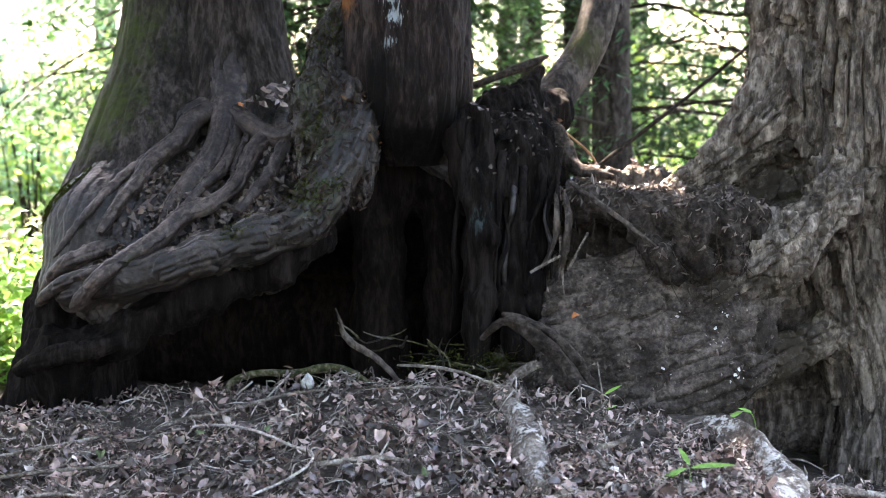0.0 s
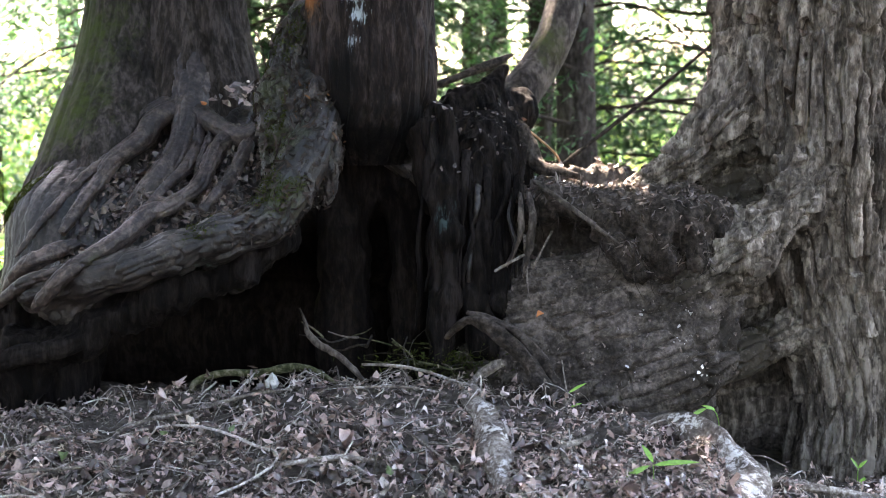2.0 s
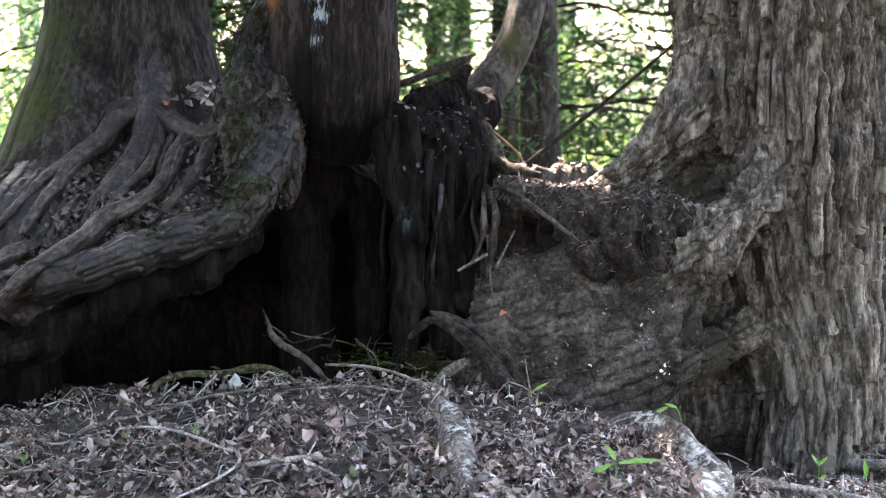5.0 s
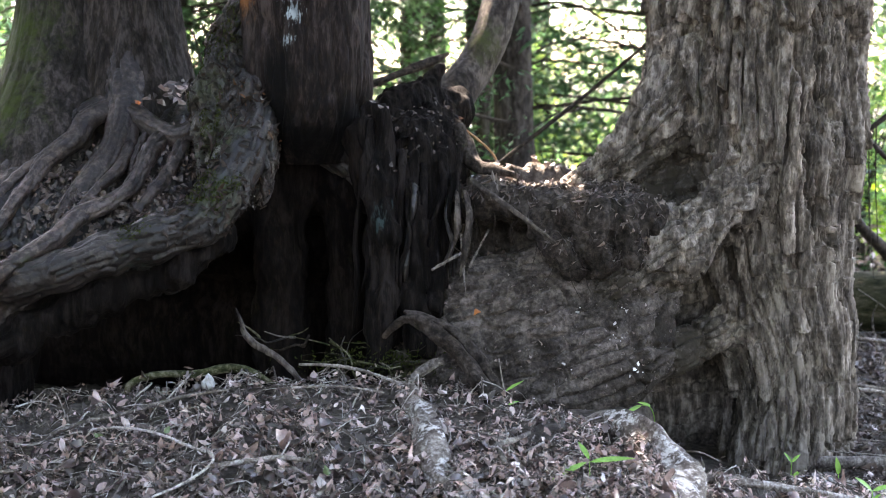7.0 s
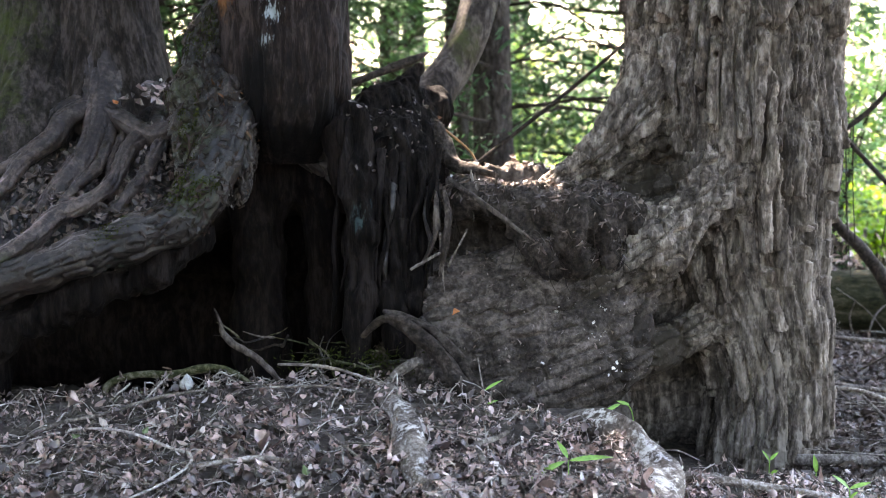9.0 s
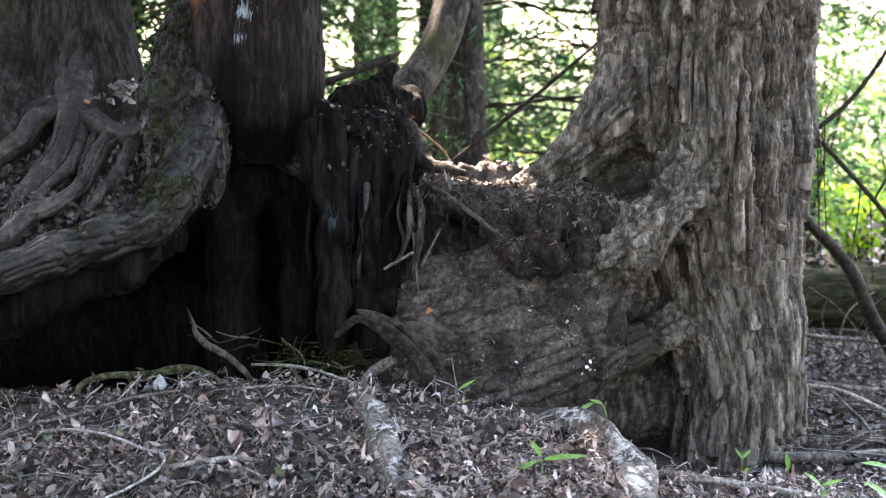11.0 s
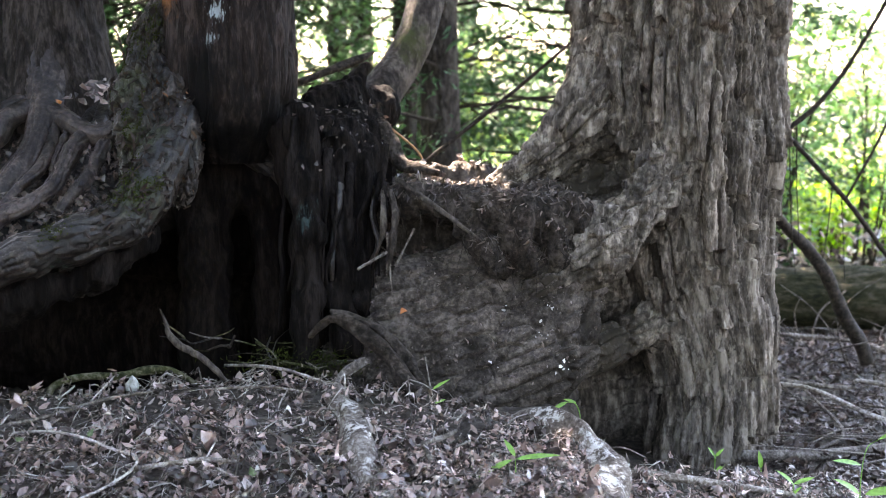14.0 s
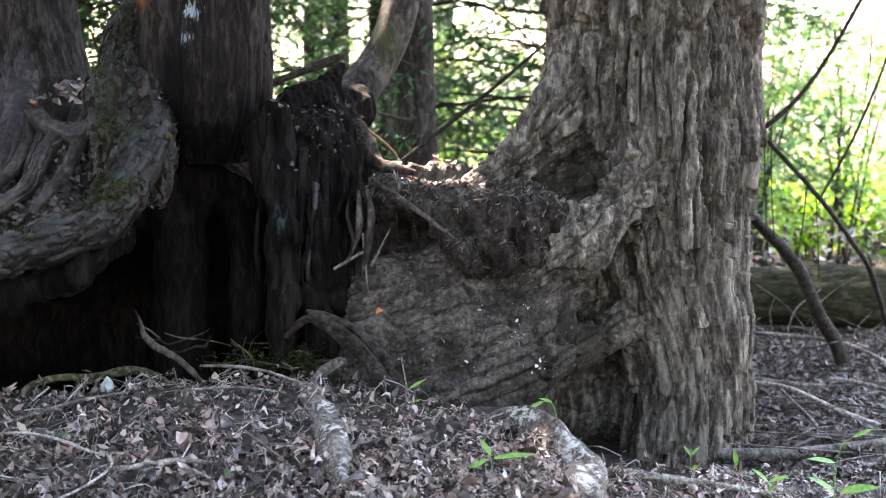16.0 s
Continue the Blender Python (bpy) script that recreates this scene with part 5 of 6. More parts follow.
chips = part("bank_debris", leaves_mesh("bank_debris", BANK_V[idx] + BANK_N[idx] * 0.006 + g.normal(0, 0.01, (n, 3)) * [1, 0, 1], BANK_N[idx] + 0.5 * g.normal(size=(n, 3)), 0.006 + 0.026 * g.uniform(0, 1, n) ** 2, DARKLITTER, 76, 0.5, 0.6, 0.5))
tagged(chips, "bits of bark and leaf on the earth bank", "debris", kind="stuff")
for x, z, count in [(0.91, 0.16, 14), (0.8, 0.34, 7), (0.66, 0.44, 2), (0.87, 0.43, 4), (0.54, 0.19, 2)]:
    idx = g.choice(np.argsort(np.hypot((BANK_V[:, 0] - x) * 0.6, BANK_V[:, 2] - z) + np.where(BANK_N[:, 1] < -0.2, 0, 9))[:220], count)
    flakes = part("lichen", leaves_mesh("lichen", BANK_V[idx] + BANK_N[idx] * 0.008, BANK_N[idx] + 0.25 * g.normal(size=(count, 3)), 0.008 + 0.016 * g.uniform(0, 1, count) ** 2, PALEFLAKE, 93, 0.3, 0.9, 0.5))
    tagged(flakes, "pale crusty lichen flakes on the earth bank", "lichen", kind="stuff")
g = rnd(67)
n = 3600
tx, ty, ta, tl = g.uniform(-2.8, 2.6, n), g.uniform(4.75, 6.45, n), g.uniform(0, math.pi, n), 0.05 + 0.2 * g.uniform(0, 1, n) ** 2.0
ok = ty < np.interp(tx, CREST_X, CREST_Y) + 0.1
tx, ty, ta, tl = tx[ok], ty[ok], ta[ok], tl[ok]
n, radius, bow = len(tx), 0.0013 + 0.003 * g.uniform(0, 1, len(tx)) ** 2, g.normal(0, 0.12, len(tx))
steps3 = np.array([-0.5, 0.0, 0.5])
rx = tx[:, None] + np.cos(ta)[:, None] * tl[:, None] * steps3 - np.sin(ta)[:, None] * (bow * tl)[:, None] * np.array([0, 1, 0]) + g.normal(0, 0.006, (n, 3))
ry = ty[:, None] + np.sin(ta)[:, None] * tl[:, None] * steps3 + np.cos(ta)[:, None] * (bow * tl)[:, None] * np.array([0, 1, 0]) + g.normal(0, 0.006, (n, 3))
rz = ground_height(rx, ry) + 0.055 * fbm(rx * 14, ry * 14, 2.0, 3, 45) + 0.03 + g.uniform(-0.012, 0.02, (n, 3))
small = [[(rx[i, k], ry[i, k], rz[i, k], radius[i] * (1.25 - 0.25 * k)) for k in range(3)] for i in range(n)]
debris = part("twig_debris", tubes_mesh("twig_debris", [r for k, r in enumerate(small) if k % 3], DEADWOOD, seg=3, steps=2, rough=0.1))
tagged(part("twig_debris", tubes_mesh("twig_debris", small[::3], BLEACHED, seg=3, steps=2, rough=0.1)), "thin pale twigs scattered over the leaf litter", "twigs", kind="stuff")
tagged(debris, "thin dry twigs scattered over the leaf litter", "twigs", kind="stuff")


g = rnd(78)
for i in range(26):
    x, y = g.uniform(-0.95, -0.2), g.uniform(6.28, 6.75)
    z = 0.12 + 0.18 * (y - 6.28) + g.uniform(0, 0.05)
    d = np.array([g.normal(), 0.5 * g.normal(), g.uniform(-0.25, 0.5)])
    d *= g.uniform(0.12, 0.34) / np.linalg.norm(d)
    r = g.uniform(0.002, 0.008)
    pts = [(x + d[0] * f + g.normal(0, 0.014), y + d[1] * f + g.normal(0, 0.014), z + d[2] * f + g.normal(0, 0.012), r * (1.1 - 0.7 * f)) for f in (0.0, 0.3, 0.6, 1.0)]
    part("rootlet", tube_mesh("rootlet", pts, (MOSSWOOD, ROOT, DARKTWIG, DEADWOOD)[i % 4 if i % 8 != 3 else 0], seg=7, steps=6, rough=0.3, seed=700 + i), cedar)


# ---- sticks, twigs and roots lying about ----
def stick(name, label, category, pts, material, seg=10, rough=0.15, group="", rest=False, seed=0):
    if rest:
        pts = [(x, y, float(ground_height(x, y)) + lift + r * 0.6 + (0.03 if r < 0.02 else 0.016), r) for x, y, lift, r in pts]
    me = tube_mesh(name, pts, material, seg=seg, steps=8, rough=rough, grain=0.06, seed=seed)
    ob = part(name, me)
    return tagged(ob, label, category, group)


stick("twig", "long pale curved twig lying on dead leaves", "twig", [(-1.7, 5.7, 0.03, 0.0041), (-1.57, 5.75, 0.04, 0.0054), (-1.42, 5.75, 0.045, 0.0061), (-1.25, 5.65, 0.042, 0.0061), (-1.06, 5.5, 0.04, 0.0061), (-0.965, 5.4, 0.04, 0.0061),
      (-0.96, 5.3, 0.036, 0.0054), (-1.05, 5.2, 0.03, 0.0054), (-1.14, 5.08, 0.025, 0.0041)], BLEACHED, rest=True, seed=1)
stick("twig", "straight grey twig lying on the mound crest", "twig", [(-1.72, 5.75, 0.03, 0.01), (-1.6, 5.85, 0.036, 0.01), (-1.43, 5.9, 0.04, 0.009), (-1.21, 6.05, 0.04, 0.008), (-1.01, 6.12, 0.036, 0.006)], DEADWOOD, rest=True, seed=2)
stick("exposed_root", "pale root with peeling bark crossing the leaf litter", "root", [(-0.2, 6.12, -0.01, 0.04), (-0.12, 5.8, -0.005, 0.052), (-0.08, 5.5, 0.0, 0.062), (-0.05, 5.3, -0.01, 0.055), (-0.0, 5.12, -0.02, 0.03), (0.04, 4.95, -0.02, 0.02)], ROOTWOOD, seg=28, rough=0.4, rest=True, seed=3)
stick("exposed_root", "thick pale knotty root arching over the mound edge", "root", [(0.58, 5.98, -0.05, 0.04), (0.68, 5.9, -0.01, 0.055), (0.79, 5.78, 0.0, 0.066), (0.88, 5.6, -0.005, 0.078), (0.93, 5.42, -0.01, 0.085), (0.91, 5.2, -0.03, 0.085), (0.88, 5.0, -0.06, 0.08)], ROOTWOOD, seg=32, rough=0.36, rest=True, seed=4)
stick("fallen_branch", "weathered pale branch on the ground", "branch", [(0.94, 5.5, 0.01, 0.022), (1.2, 5.52, 0.02, 0.02), (1.48, 5.54, 0.02, 0.016), (1.8, 5.6, 0.02, 0.012)], PALEWOOD, rest=True, seed=5)
stick("mossy_branch", "crooked moss-covered branch lying before the hollow", "branch", [(-1.53, 6.33, 0.07, 0.015), (-1.5, 6.35, 0.12, 0.018), (-1.38, 6.37, 0.155, 0.017), (-1.21, 6.37, 0.155, 0.019), (-1.06, 6.37, 0.185, 0.021), (-0.95, 6.36, 0.175, 0.017), (-0.83, 6.33, 0.12, 0.009)], MOSSWOOD, seg=14, seed=6)
stick("dead_branch", "broken dark branch leaning between the stems", "branch", [(-0.46, 7.0, 1.49, 0.018), (-0.24, 7.1, 1.575, 0.02), (-0.12, 7.15, 1.62, 0.026), (-0.01, 7.2, 1.67, 0.008)], DARKTWIG, seed=7)
stick("dead_branch", "thin dark branch rising from the bank", "branch", [(0.2, 7.3, 1.05, 0.012), (0.53, 7.4, 1.3, 0.012), (0.79, 7.6, 1.49, 0.01), (1.07, 7.8, 1.71, 0.008), (1.3, 8.0, 1.9, 0.006)], DARKTWIG, seed=8)
stick("dead_branch", "thin orange-brown dry twig on the bank", "twig", [(0.02, 7.3, 1.32, 0.006), (0.22, 7.3, 1.15, 0.006), (0.25, 7.3, 1.04, 0.005)], leaf_material("orange_twig", [(0.4, 0.2, 0.09), (0.35, 0.17, 0.08)]), seed=9)
LYING = [
    ("short pale stick among dead leaves", [(-0.95, 5.3, 0.03, 0.009), (-0.7, 5.34, 0.035, 0.011), (-0.56, 5.36, 0.03, 0.009)], PALEWOOD),
    ("thin crooked twig on dead leaves", [(-0.45, 5.62, 0.035, 0.005), (-0.32, 5.42, 0.035, 0.005), (-0.2, 5.2, 0.035, 0.004)], DEADWOOD),
    ("dark forked stick on dead leaves", [(0.33, 5.62, 0.035, 0.01), (0.27, 5.52, 0.045, 0.012), (0.2, 5.44, 0.04, 0.012), (0.2, 5.34, 0.03, 0.012), (0.22, 5.24, 0.02, 0.01)], DEADWOOD),
    ("pale twig lying across dead leaves", [(-0.1, 5.75, 0.035, 0.004), (0.08, 5.66, 0.04, 0.004), (0.22, 5.55, 0.035, 0.004)], PALEWOOD),
    ("thin pale twig at the mound edge", [(-0.75, 6.1, 0.035, 0.005), (-0.5, 6.08, 0.04, 0.005), (-0.3, 6.05, 0.035, 0.004)], PALEWOOD),
    ("long pale twig on dead leaves", [(-2.15, 5.1, 0.03, 0.006), (-1.95, 5.14, 0.04, 0.007), (-1.7, 5.06, 0.035, 0.006), (-1.5, 4.98, 0.03, 0.005)], PALEWOOD),
    ("thin reddish-brown stick on dead leaves", [(-2.3, 5.32, 0.03, 0.008), (-2.05, 5.36, 0.035, 0.009), (-1.75, 5.38, 0.03, 0.007)], DEADWOOD),
    ("pale broken twig on the mound", [(-2.35, 5.55, 0.03, 0.007), (-2.1, 5.6, 0.04, 0.007), (-1.9, 5.72, 0.03, 0.005)], PALEWOOD),
    ("thin dry root reaching over the mound crest", [(-0.72, 6.42, 0.08, 0.006), (-0.55, 6.34, 0.06, 0.008), (-0.4, 6.25, 0.045, 0.008), (-0.22, 6.12, 0.035, 0.006)], PALEWOOD),
    ("thin branching stick beside the pale root", [(0.95, 5.72, 0.06, 0.004), (1.05, 5.7, 0.07, 0.004), (1.16, 5.74, 0.05, 0.003)], DEADWOOD),
]
for i, (label, pts, material) in enumerate(LYING):
    stick("twig", label, "twig", pts, material, seg=8, rough=0.2, rest=True, seed=500 + i)
RIGHT = [
    ("dead_branch", "dark bare branch of a fallen limb", [(2.3, 8.5, 1.02, 0.02), (2.5, 8.5, 1.17, 0.018), (2.74, 8.5, 1.36, 0.016), (2.94, 8.5, 1.62, 0.014), (3.16, 8.5, 2.01, 0.012), (3.4, 8.5, 2.5, 0.008)], DARKTWIG),
    ("dead_branch", "dark bare branch drooping to the ground", [(2.3, 8.5, 1.42, 0.014), (2.51, 8.5, 1.23, 0.014), (2.94, 8.5, 0.78, 0.016), (3.21, 8.6, 0.47, 0.016), (3.38, 8.7, 0.25, 0.018), (3.6, 8.8, -0.3, 0.02)], DARKTWIG),
    ("dead_branch", "thin dark branch rising through the ferns", [(2.94, 8.5, 0.76, 0.008), (3.15, 8.5, 1.16, 0.009), (3.33, 8.5, 1.62, 0.008), (3.44, 8.5, 2.01, 0.007), (3.6, 8.5, 2.6, 0.004)], DARKTWIG),
    ("fallen_branch", "thick dark limb leaning on the forest floor", [(2.463, 8.6, 0.755, 0.032), (2.596, 8.6, 0.598, 0.036), (2.748, 8.6, 0.444, 0.04), (2.883, 8.6, 0.259, 0.042), (3.004, 8.6, -0.001, 0.044), (3.115, 8.6, -0.17, 0.046), (3.165, 8.6, -0.301, 0.046)], DARKTWIG),
    ("fallen_branch", "pale barkless stick on dark soil", [(2.1, 7.65, -0.2, 0.012), (2.42, 7.5, -0.2, 0.014), (2.72, 7.3, -0.31, 0.014), (3.02, 7.2, -0.44, 0.012), (3.3, 7.1, -0.48, 0.008)], PALEWOOD),
    ("fallen_branch", "crooked grey stick on dark soil", [(2.15, 7.7, -0.18, 0.014), (2.71, 7.7, -0.25, 0.014), (2.8, 7.7, -0.21, 0.014), (3.22, 7.7, -0.3, 0.012), (3.6, 7.7, -0.42, 0.01)], DEADWOOD),
    ("fallen_branch", "forked grey stick on dark soil", [(2.42, 7.55, -0.22, 0.008), (2.53, 7.2, -0.37, 0.01), (2.34, 7.0, -0.46, 0.01)], DEADWOOD),
    ("fallen_branch", "long pale stick before the fallen log", [(2.3, 8.9, -0.12, 0.012), (2.6, 8.8, -0.14, 0.014), (3.11, 8.7, -0.18, 0.014), (3.31, 8.5, -0.23, 0.012), (3.5, 8.4, -0.34, 0.01)], PALEWOOD),
    ("fallen_branch", "thick grey branch half sunk in leaves", [(1.9, 6.9, -0.42, 0.035), (2.35, 6.9, -0.46, 0.034), (2.84, 6.9, -0.53, 0.034), (3.3, 6.9, -0.56, 0.03)], DEADWOOD),
    ("fallen_branch", "thin pale branch on the leaves", [(1.85, 6.6, -0.43, 0.012), (2.2, 6.6, -0.45, 0.012), (2.78, 6.6, -0.47, 0.012), (3.2, 6.6, -0.5, 0.01)], PALEWOOD),
]
for i, (name, label, pts, material) in enumerate(RIGHT):
    pts = [(x, y, max(z, float(ground_height(x, y)) + 0.03), r) for x, y, z, r in pts]
    stick(name, label, "branch", pts, material, seed=80 + i)

bm = bmesh.new()
bmesh.ops.create_icosphere(bm, subdivisions=2, radius=1.0)
for v in bm.verts:
    v.co *= 1 + 0.25 * noise.noise(v.co * 1.7)
    v.co.x, v.co.y, v.co.z = v.co.x * 0.036, v.co.y * 0.03, max(-0.02, v.co.z * 0.042 * (1.3 - 0.8 * abs(v.co.x)))
me = bpy.data.meshes.new("stone")
bm.to_mesh(me), bm.free()
me.materials.append(STONE)
stone = part("stone", me)
stone.location = (-1.13, 6.28, float(ground_height(-1.13, 6.28)) + 0.035)
tagged(stone, "small pale angular stone lying among leaves", "stone")

# ---- fallen mossy log behind ----
stick("fallen_log", "decaying mossy log lying across the forest floor", "log", [(1.6, 10.3, -0.12, 0.2), (2.6, 10.1, -0.12, 0.22), (3.6, 10.0, -0.12, 0.23), (4.6, 9.9, -0.12, 0.22), (6.2, 9.8, -0.15, 0.2)], LOGWOOD, seg=40, rough=0.12, seed=15)

g = rnd(160)
brush = []
for i in range(240):
    x, y = (g.uniform(2.2, 5.5), g.uniform(8.6, 10.9)) if i < 150 else (g.uniform(2.0, 4.2), g.uniform(6.7, 8.7))
    z, l, a, up = float(ground_height(x, y)), g.uniform(0.25, 1.0), g.uniform(0, 2 * math.pi), g.uniform(-0.1, 0.9) if i < 150 else 0.0
    dx, dy, dz = math.cos(a) * l * (1 - up * 0.6), math.sin(a) * l * 0.5, up * l * 0.7
    r = g.uniform(0.003, 0.009)
    brush.append([(x, y, z + 0.02, r), (x + dx * 0.5 + g.normal(0, 0.04), y + dy * 0.5, z + 0.04 + dz * 0.6, r * 0.8), (x + dx, y + dy, z + 0.05 + dz, r * 0.4)])
tagged(part("brushwood", tubes_mesh("brushwood", brush, DEADWOOD, seg=5, steps=4)), "tangle of dry brown sticks round the fallen log", "brushwood", kind="stuff")
at = np.stack([g.uniform(2.0, 6.0, 900), g.uniform(9.9, 11.2, 900), np.zeros(900)], -1)
at[:, 2] = ground_height(at[:, 0], at[:, 1]) + g.uniform(0.1, 0.75, 900)
tagged(part("dead_bracken", leaves_mesh("dead_bracken", at, g.normal(size=(900, 3)), g.uniform(0.05, 0.14, 900), LITTER, 161, 0.4, 0.4, 0.3)), "dry brown bracken behind the fallen log", "bracken", kind="stuff")

# ---- background woods ----
def conifer(name, label, x, y, radius, height, seed, lean=0.0, low=0, high=44):
    g = rnd(seed)
    z0 = float(ground_height(x, y)) - 0.1
    tree = thing(name, label, "tree", "conifers behind")
    part("trunk", bark_trunk("trunk", [(x, y, z0, radius * 1.25), (x + lean * 0.1, y, z0 + 1.0, radius), (x + lean * 0.5, y, z0 + height * 0.5, radius * 0.7), (x + lean, y, z0 + height, radius * 0.12)],
                             CONIFERBARK, 60, 0.05, "fibre", 0.015, 0.06, seed), tree)
    limbs, at, nr = [], [], []
    for i in range(high + low):
        h = g.uniform(0.9, height * 0.95) if i < high else g.uniform(1.6, 4.2)
        a, l = g.uniform(0, 2 * math.pi), (1 - h / height) * 2.6 + 0.5
        b = np.array([x + lean * h / height, y, z0 + h])
        d = np.array([math.cos(a), math.sin(a), 0])
        e = b + d * l + [0, 0, -0.28 * l]
        m = b + d * l * 0.5 + [0, 0, 0.02 * l]
        limbs.append([(*b, 0.016), (*m, 0.011), (*e, 0.003)])
        t = g.uniform(0.15, 1.0, 230)
        w = np.array([-d[1], d[0], 0])
        pts = b + d * (l * t)[:, None] + [0, 0, -0.28 * l] * (t ** 2)[:, None] + w * (g.normal(0, 0.28, 230) * (1.1 - 0.6 * t))[:, None] + [0, 0, -0.08] * abs(g.normal(size=(230, 1)))
        at.append(pts), nr.append(np.array([0, 0, 1.0]) + 0.5 * g.normal(size=(230, 3)))
    for pts in limbs:
        part("bough", tube_mesh("bough", pts, DARKTWIG, seg=5, steps=4), tree)
    at, nr = np.vstack(at), np.vstack(nr)
    part("crown", leaves_mesh("crown", at, nr, g.uniform(0.055, 0.145, len(at)) * (0.75 if y < 12 else 1.0), NEEDLES, seed, 0.25, 0.4, far=True), tree, "drooping green sprays", "stuff")
    return tree


conifer("conifer_tree", "slim conifer with grey bark standing behind the bank", 0.53, 11.0, 0.15, 11, 101, -0.2, 0, 20)
CONIFERS = [(-0.9, 12.5, 0.10), (0.3, 14.5, 0.14), (0.29, 12.0, 0.045), (1.9, 12.6, 0.05), (2.5, 13.4, 0.06), (-2.2, 14.0, 0.14), (2.4, 16.0, 0.16), (-4.2, 16.5, 0.16), (4.6, 17.5, 0.16), (6.8, 15.5, 0.14), (-8.0, 17.0, 0.16), (-0.2, 17.0, 0.15), (1.2, 18.5, 0.14), (-3.2, 12.2, 0.10), (-1.6, 18.5, 0.14), (3.4, 13.8, 0.10), (-2.45, 12.4, 0.09), (-6.3, 19.5, 0.16), (-0.45, 15.6, 0.12)]
for i, (x, y, r) in enumerate(CONIFERS):
    conifer("conifer_tree", "green conifer with low drooping branches in the woods", x, y, r, 9 + i % 4, 110 + i, 0.0, 26 if x in (1.9, 2.5) else 24 if -3 < x < -2 else 10 if y < 15 and -2 < x < 0 else 0, 30 if 0.2 < x < 1.3 else 44)


def shrub(label, x, y, spread, height, count, size, seed, material=None):
    g = rnd(seed)
    z0 = float(ground_height(x, y))
    ob = thing("shrub", label, "shrub", "bright undergrowth")
    stems, at = [], []
    for i in range(9):
        a, l = g.uniform(0, 2 * math.pi), g.uniform(0.3, 1.0) * spread
        top = (x + math.cos(a) * l, y + math.sin(a) * l, z0 + height * g.uniform(0.5, 1.0))
        stems.append([(x + g.normal(0, 0.1), y + g.normal(0, 0.1), z0 - 0.05, 0.014), (x + math.cos(a) * l * 0.4, y + math.sin(a) * l * 0.4, z0 + height * 0.45, 0.009), (*top, 0.003)])
        t = g.uniform(0.25, 1, count // 9)[:, None]
        mid = np.array(stems[-1][1][:3])
        at.append(np.array([x, y, z0]) * (1 - t) ** 2 + 2 * t * (1 - t) * mid + t ** 2 * np.array(top) + g.normal(0, 0.2, (count // 9, 3)))
    at = np.vstack(at)
    at[:, 2] = np.maximum(at[:, 2], z0 + 0.05)
    for pts in stems:
        part("stem", tube_mesh("stem", pts, DARKTWIG, seg=5, steps=4), ob)
    part("foliage", leaves_mesh("foliage", at, np.array([0, 0, 1.0]) + 0.55 * g.normal(size=at.shape), g.uniform(0.6, 1.3, len(at)) * size, material or BRIGHT, seed, 0.2, 0.9, far=True), ob, "", "stuff")
    return ob


g = rnd(200)
for i in range(16):
    shrub("bright green sunlit bush in the undergrowth", -8.5 + 0.36 * i + g.normal(0, 0.3), 11.0 + g.uniform(0, 5), 1.0, g.uniform(1.4, 2.6), 1600, 0.085, 210 + i)
for i in range(14):
    shrub("bright yellow-green fern thicket in sunlight", 3.2 + 0.4 * i + g.normal(0, 0.2), 11.6 + g.uniform(0, 4.5), 0.9, g.uniform(0.8, 1.5), 1300, 0.075, 240 + i, FERN)
for i in range(8):
    shrub("sunlit leafy bush between conifer stems", -2.6 + 0.75 * i, 15.5 + g.uniform(0, 4), 1.0, g.uniform(1.5, 2.8), 1400, 0.085, 260 + i)

for i, (x, y, h) in enumerate([(3.5, 11.8, 3.0), (4.6, 12.6, 3.3), (5.6, 13.2, 3.2), (-5.2, 13.4, 3.8), (-4.2, 14.2, 4.0), (-6.2, 14.5, 4.0)]):
    shrub("tall leafy green sapling in bright sunlight", x, y, 0.8, h, 1500, 0.08, 320 + i, BRIGHT if x > 0 else SAPLING)
for i, (x, y) in enumerate([(-4.4, 9.6), (-3.9, 10.4), (-5.0, 10.2), (-3.6, 9.2), (-4.6, 8.8), (-3.5, 8.2), (-3.3, 7.6), (-3.9, 8.0), (-4.2, 7.4)]):
    shrub("low bright green plants beside the cedar", x, y, 0.6, 0.45 + 0.2 * (i % 3), 900, 0.09, 280 + i)
# Unseen leaf ring added behind and beside the camera to block low skylight.
g = rnd(299)
n = 19000
a = g.uniform(math.pi * 0.68, math.pi * 2.07, n)
rad = g.uniform(9, 13.5, n)
ring = np.stack([rad * np.cos(a), 2 + rad * np.sin(a), g.uniform(-0.3, 1, n) ** 1.0 * 10.5], -1)
ring[:, 2] = np.maximum(ring[:, 2], ground_height(ring[:, 0], ring[:, 1]))
# Canopy out of view, added to dim the sky except through one gap.
n2 = 7000
over = np.stack([g.uniform(-8, 8, n2), g.uniform(-5, 8, n2), g.uniform(8.5, 11, n2)], -1)
gap = np.hypot((over[:, 0] - 1.0) / 4.4, (over[:, 1] - 5.4) / 2.9) > 1
gap &= clear_of_flecks(over, 0.45)
tagged(part("unseen_canopy", leaves_mesh("unseen_canopy", over[gap], np.array([0, 0, 1.0]) + 0.5 * g.normal(size=(int(gap.sum()), 3)), g.uniform(0.3, 0.6, int(gap.sum())), CANOPY, 297, 0.2, 0.9, far=True)), "unseen canopy whose gap shapes the skylight", "canopy", kind="stuff")
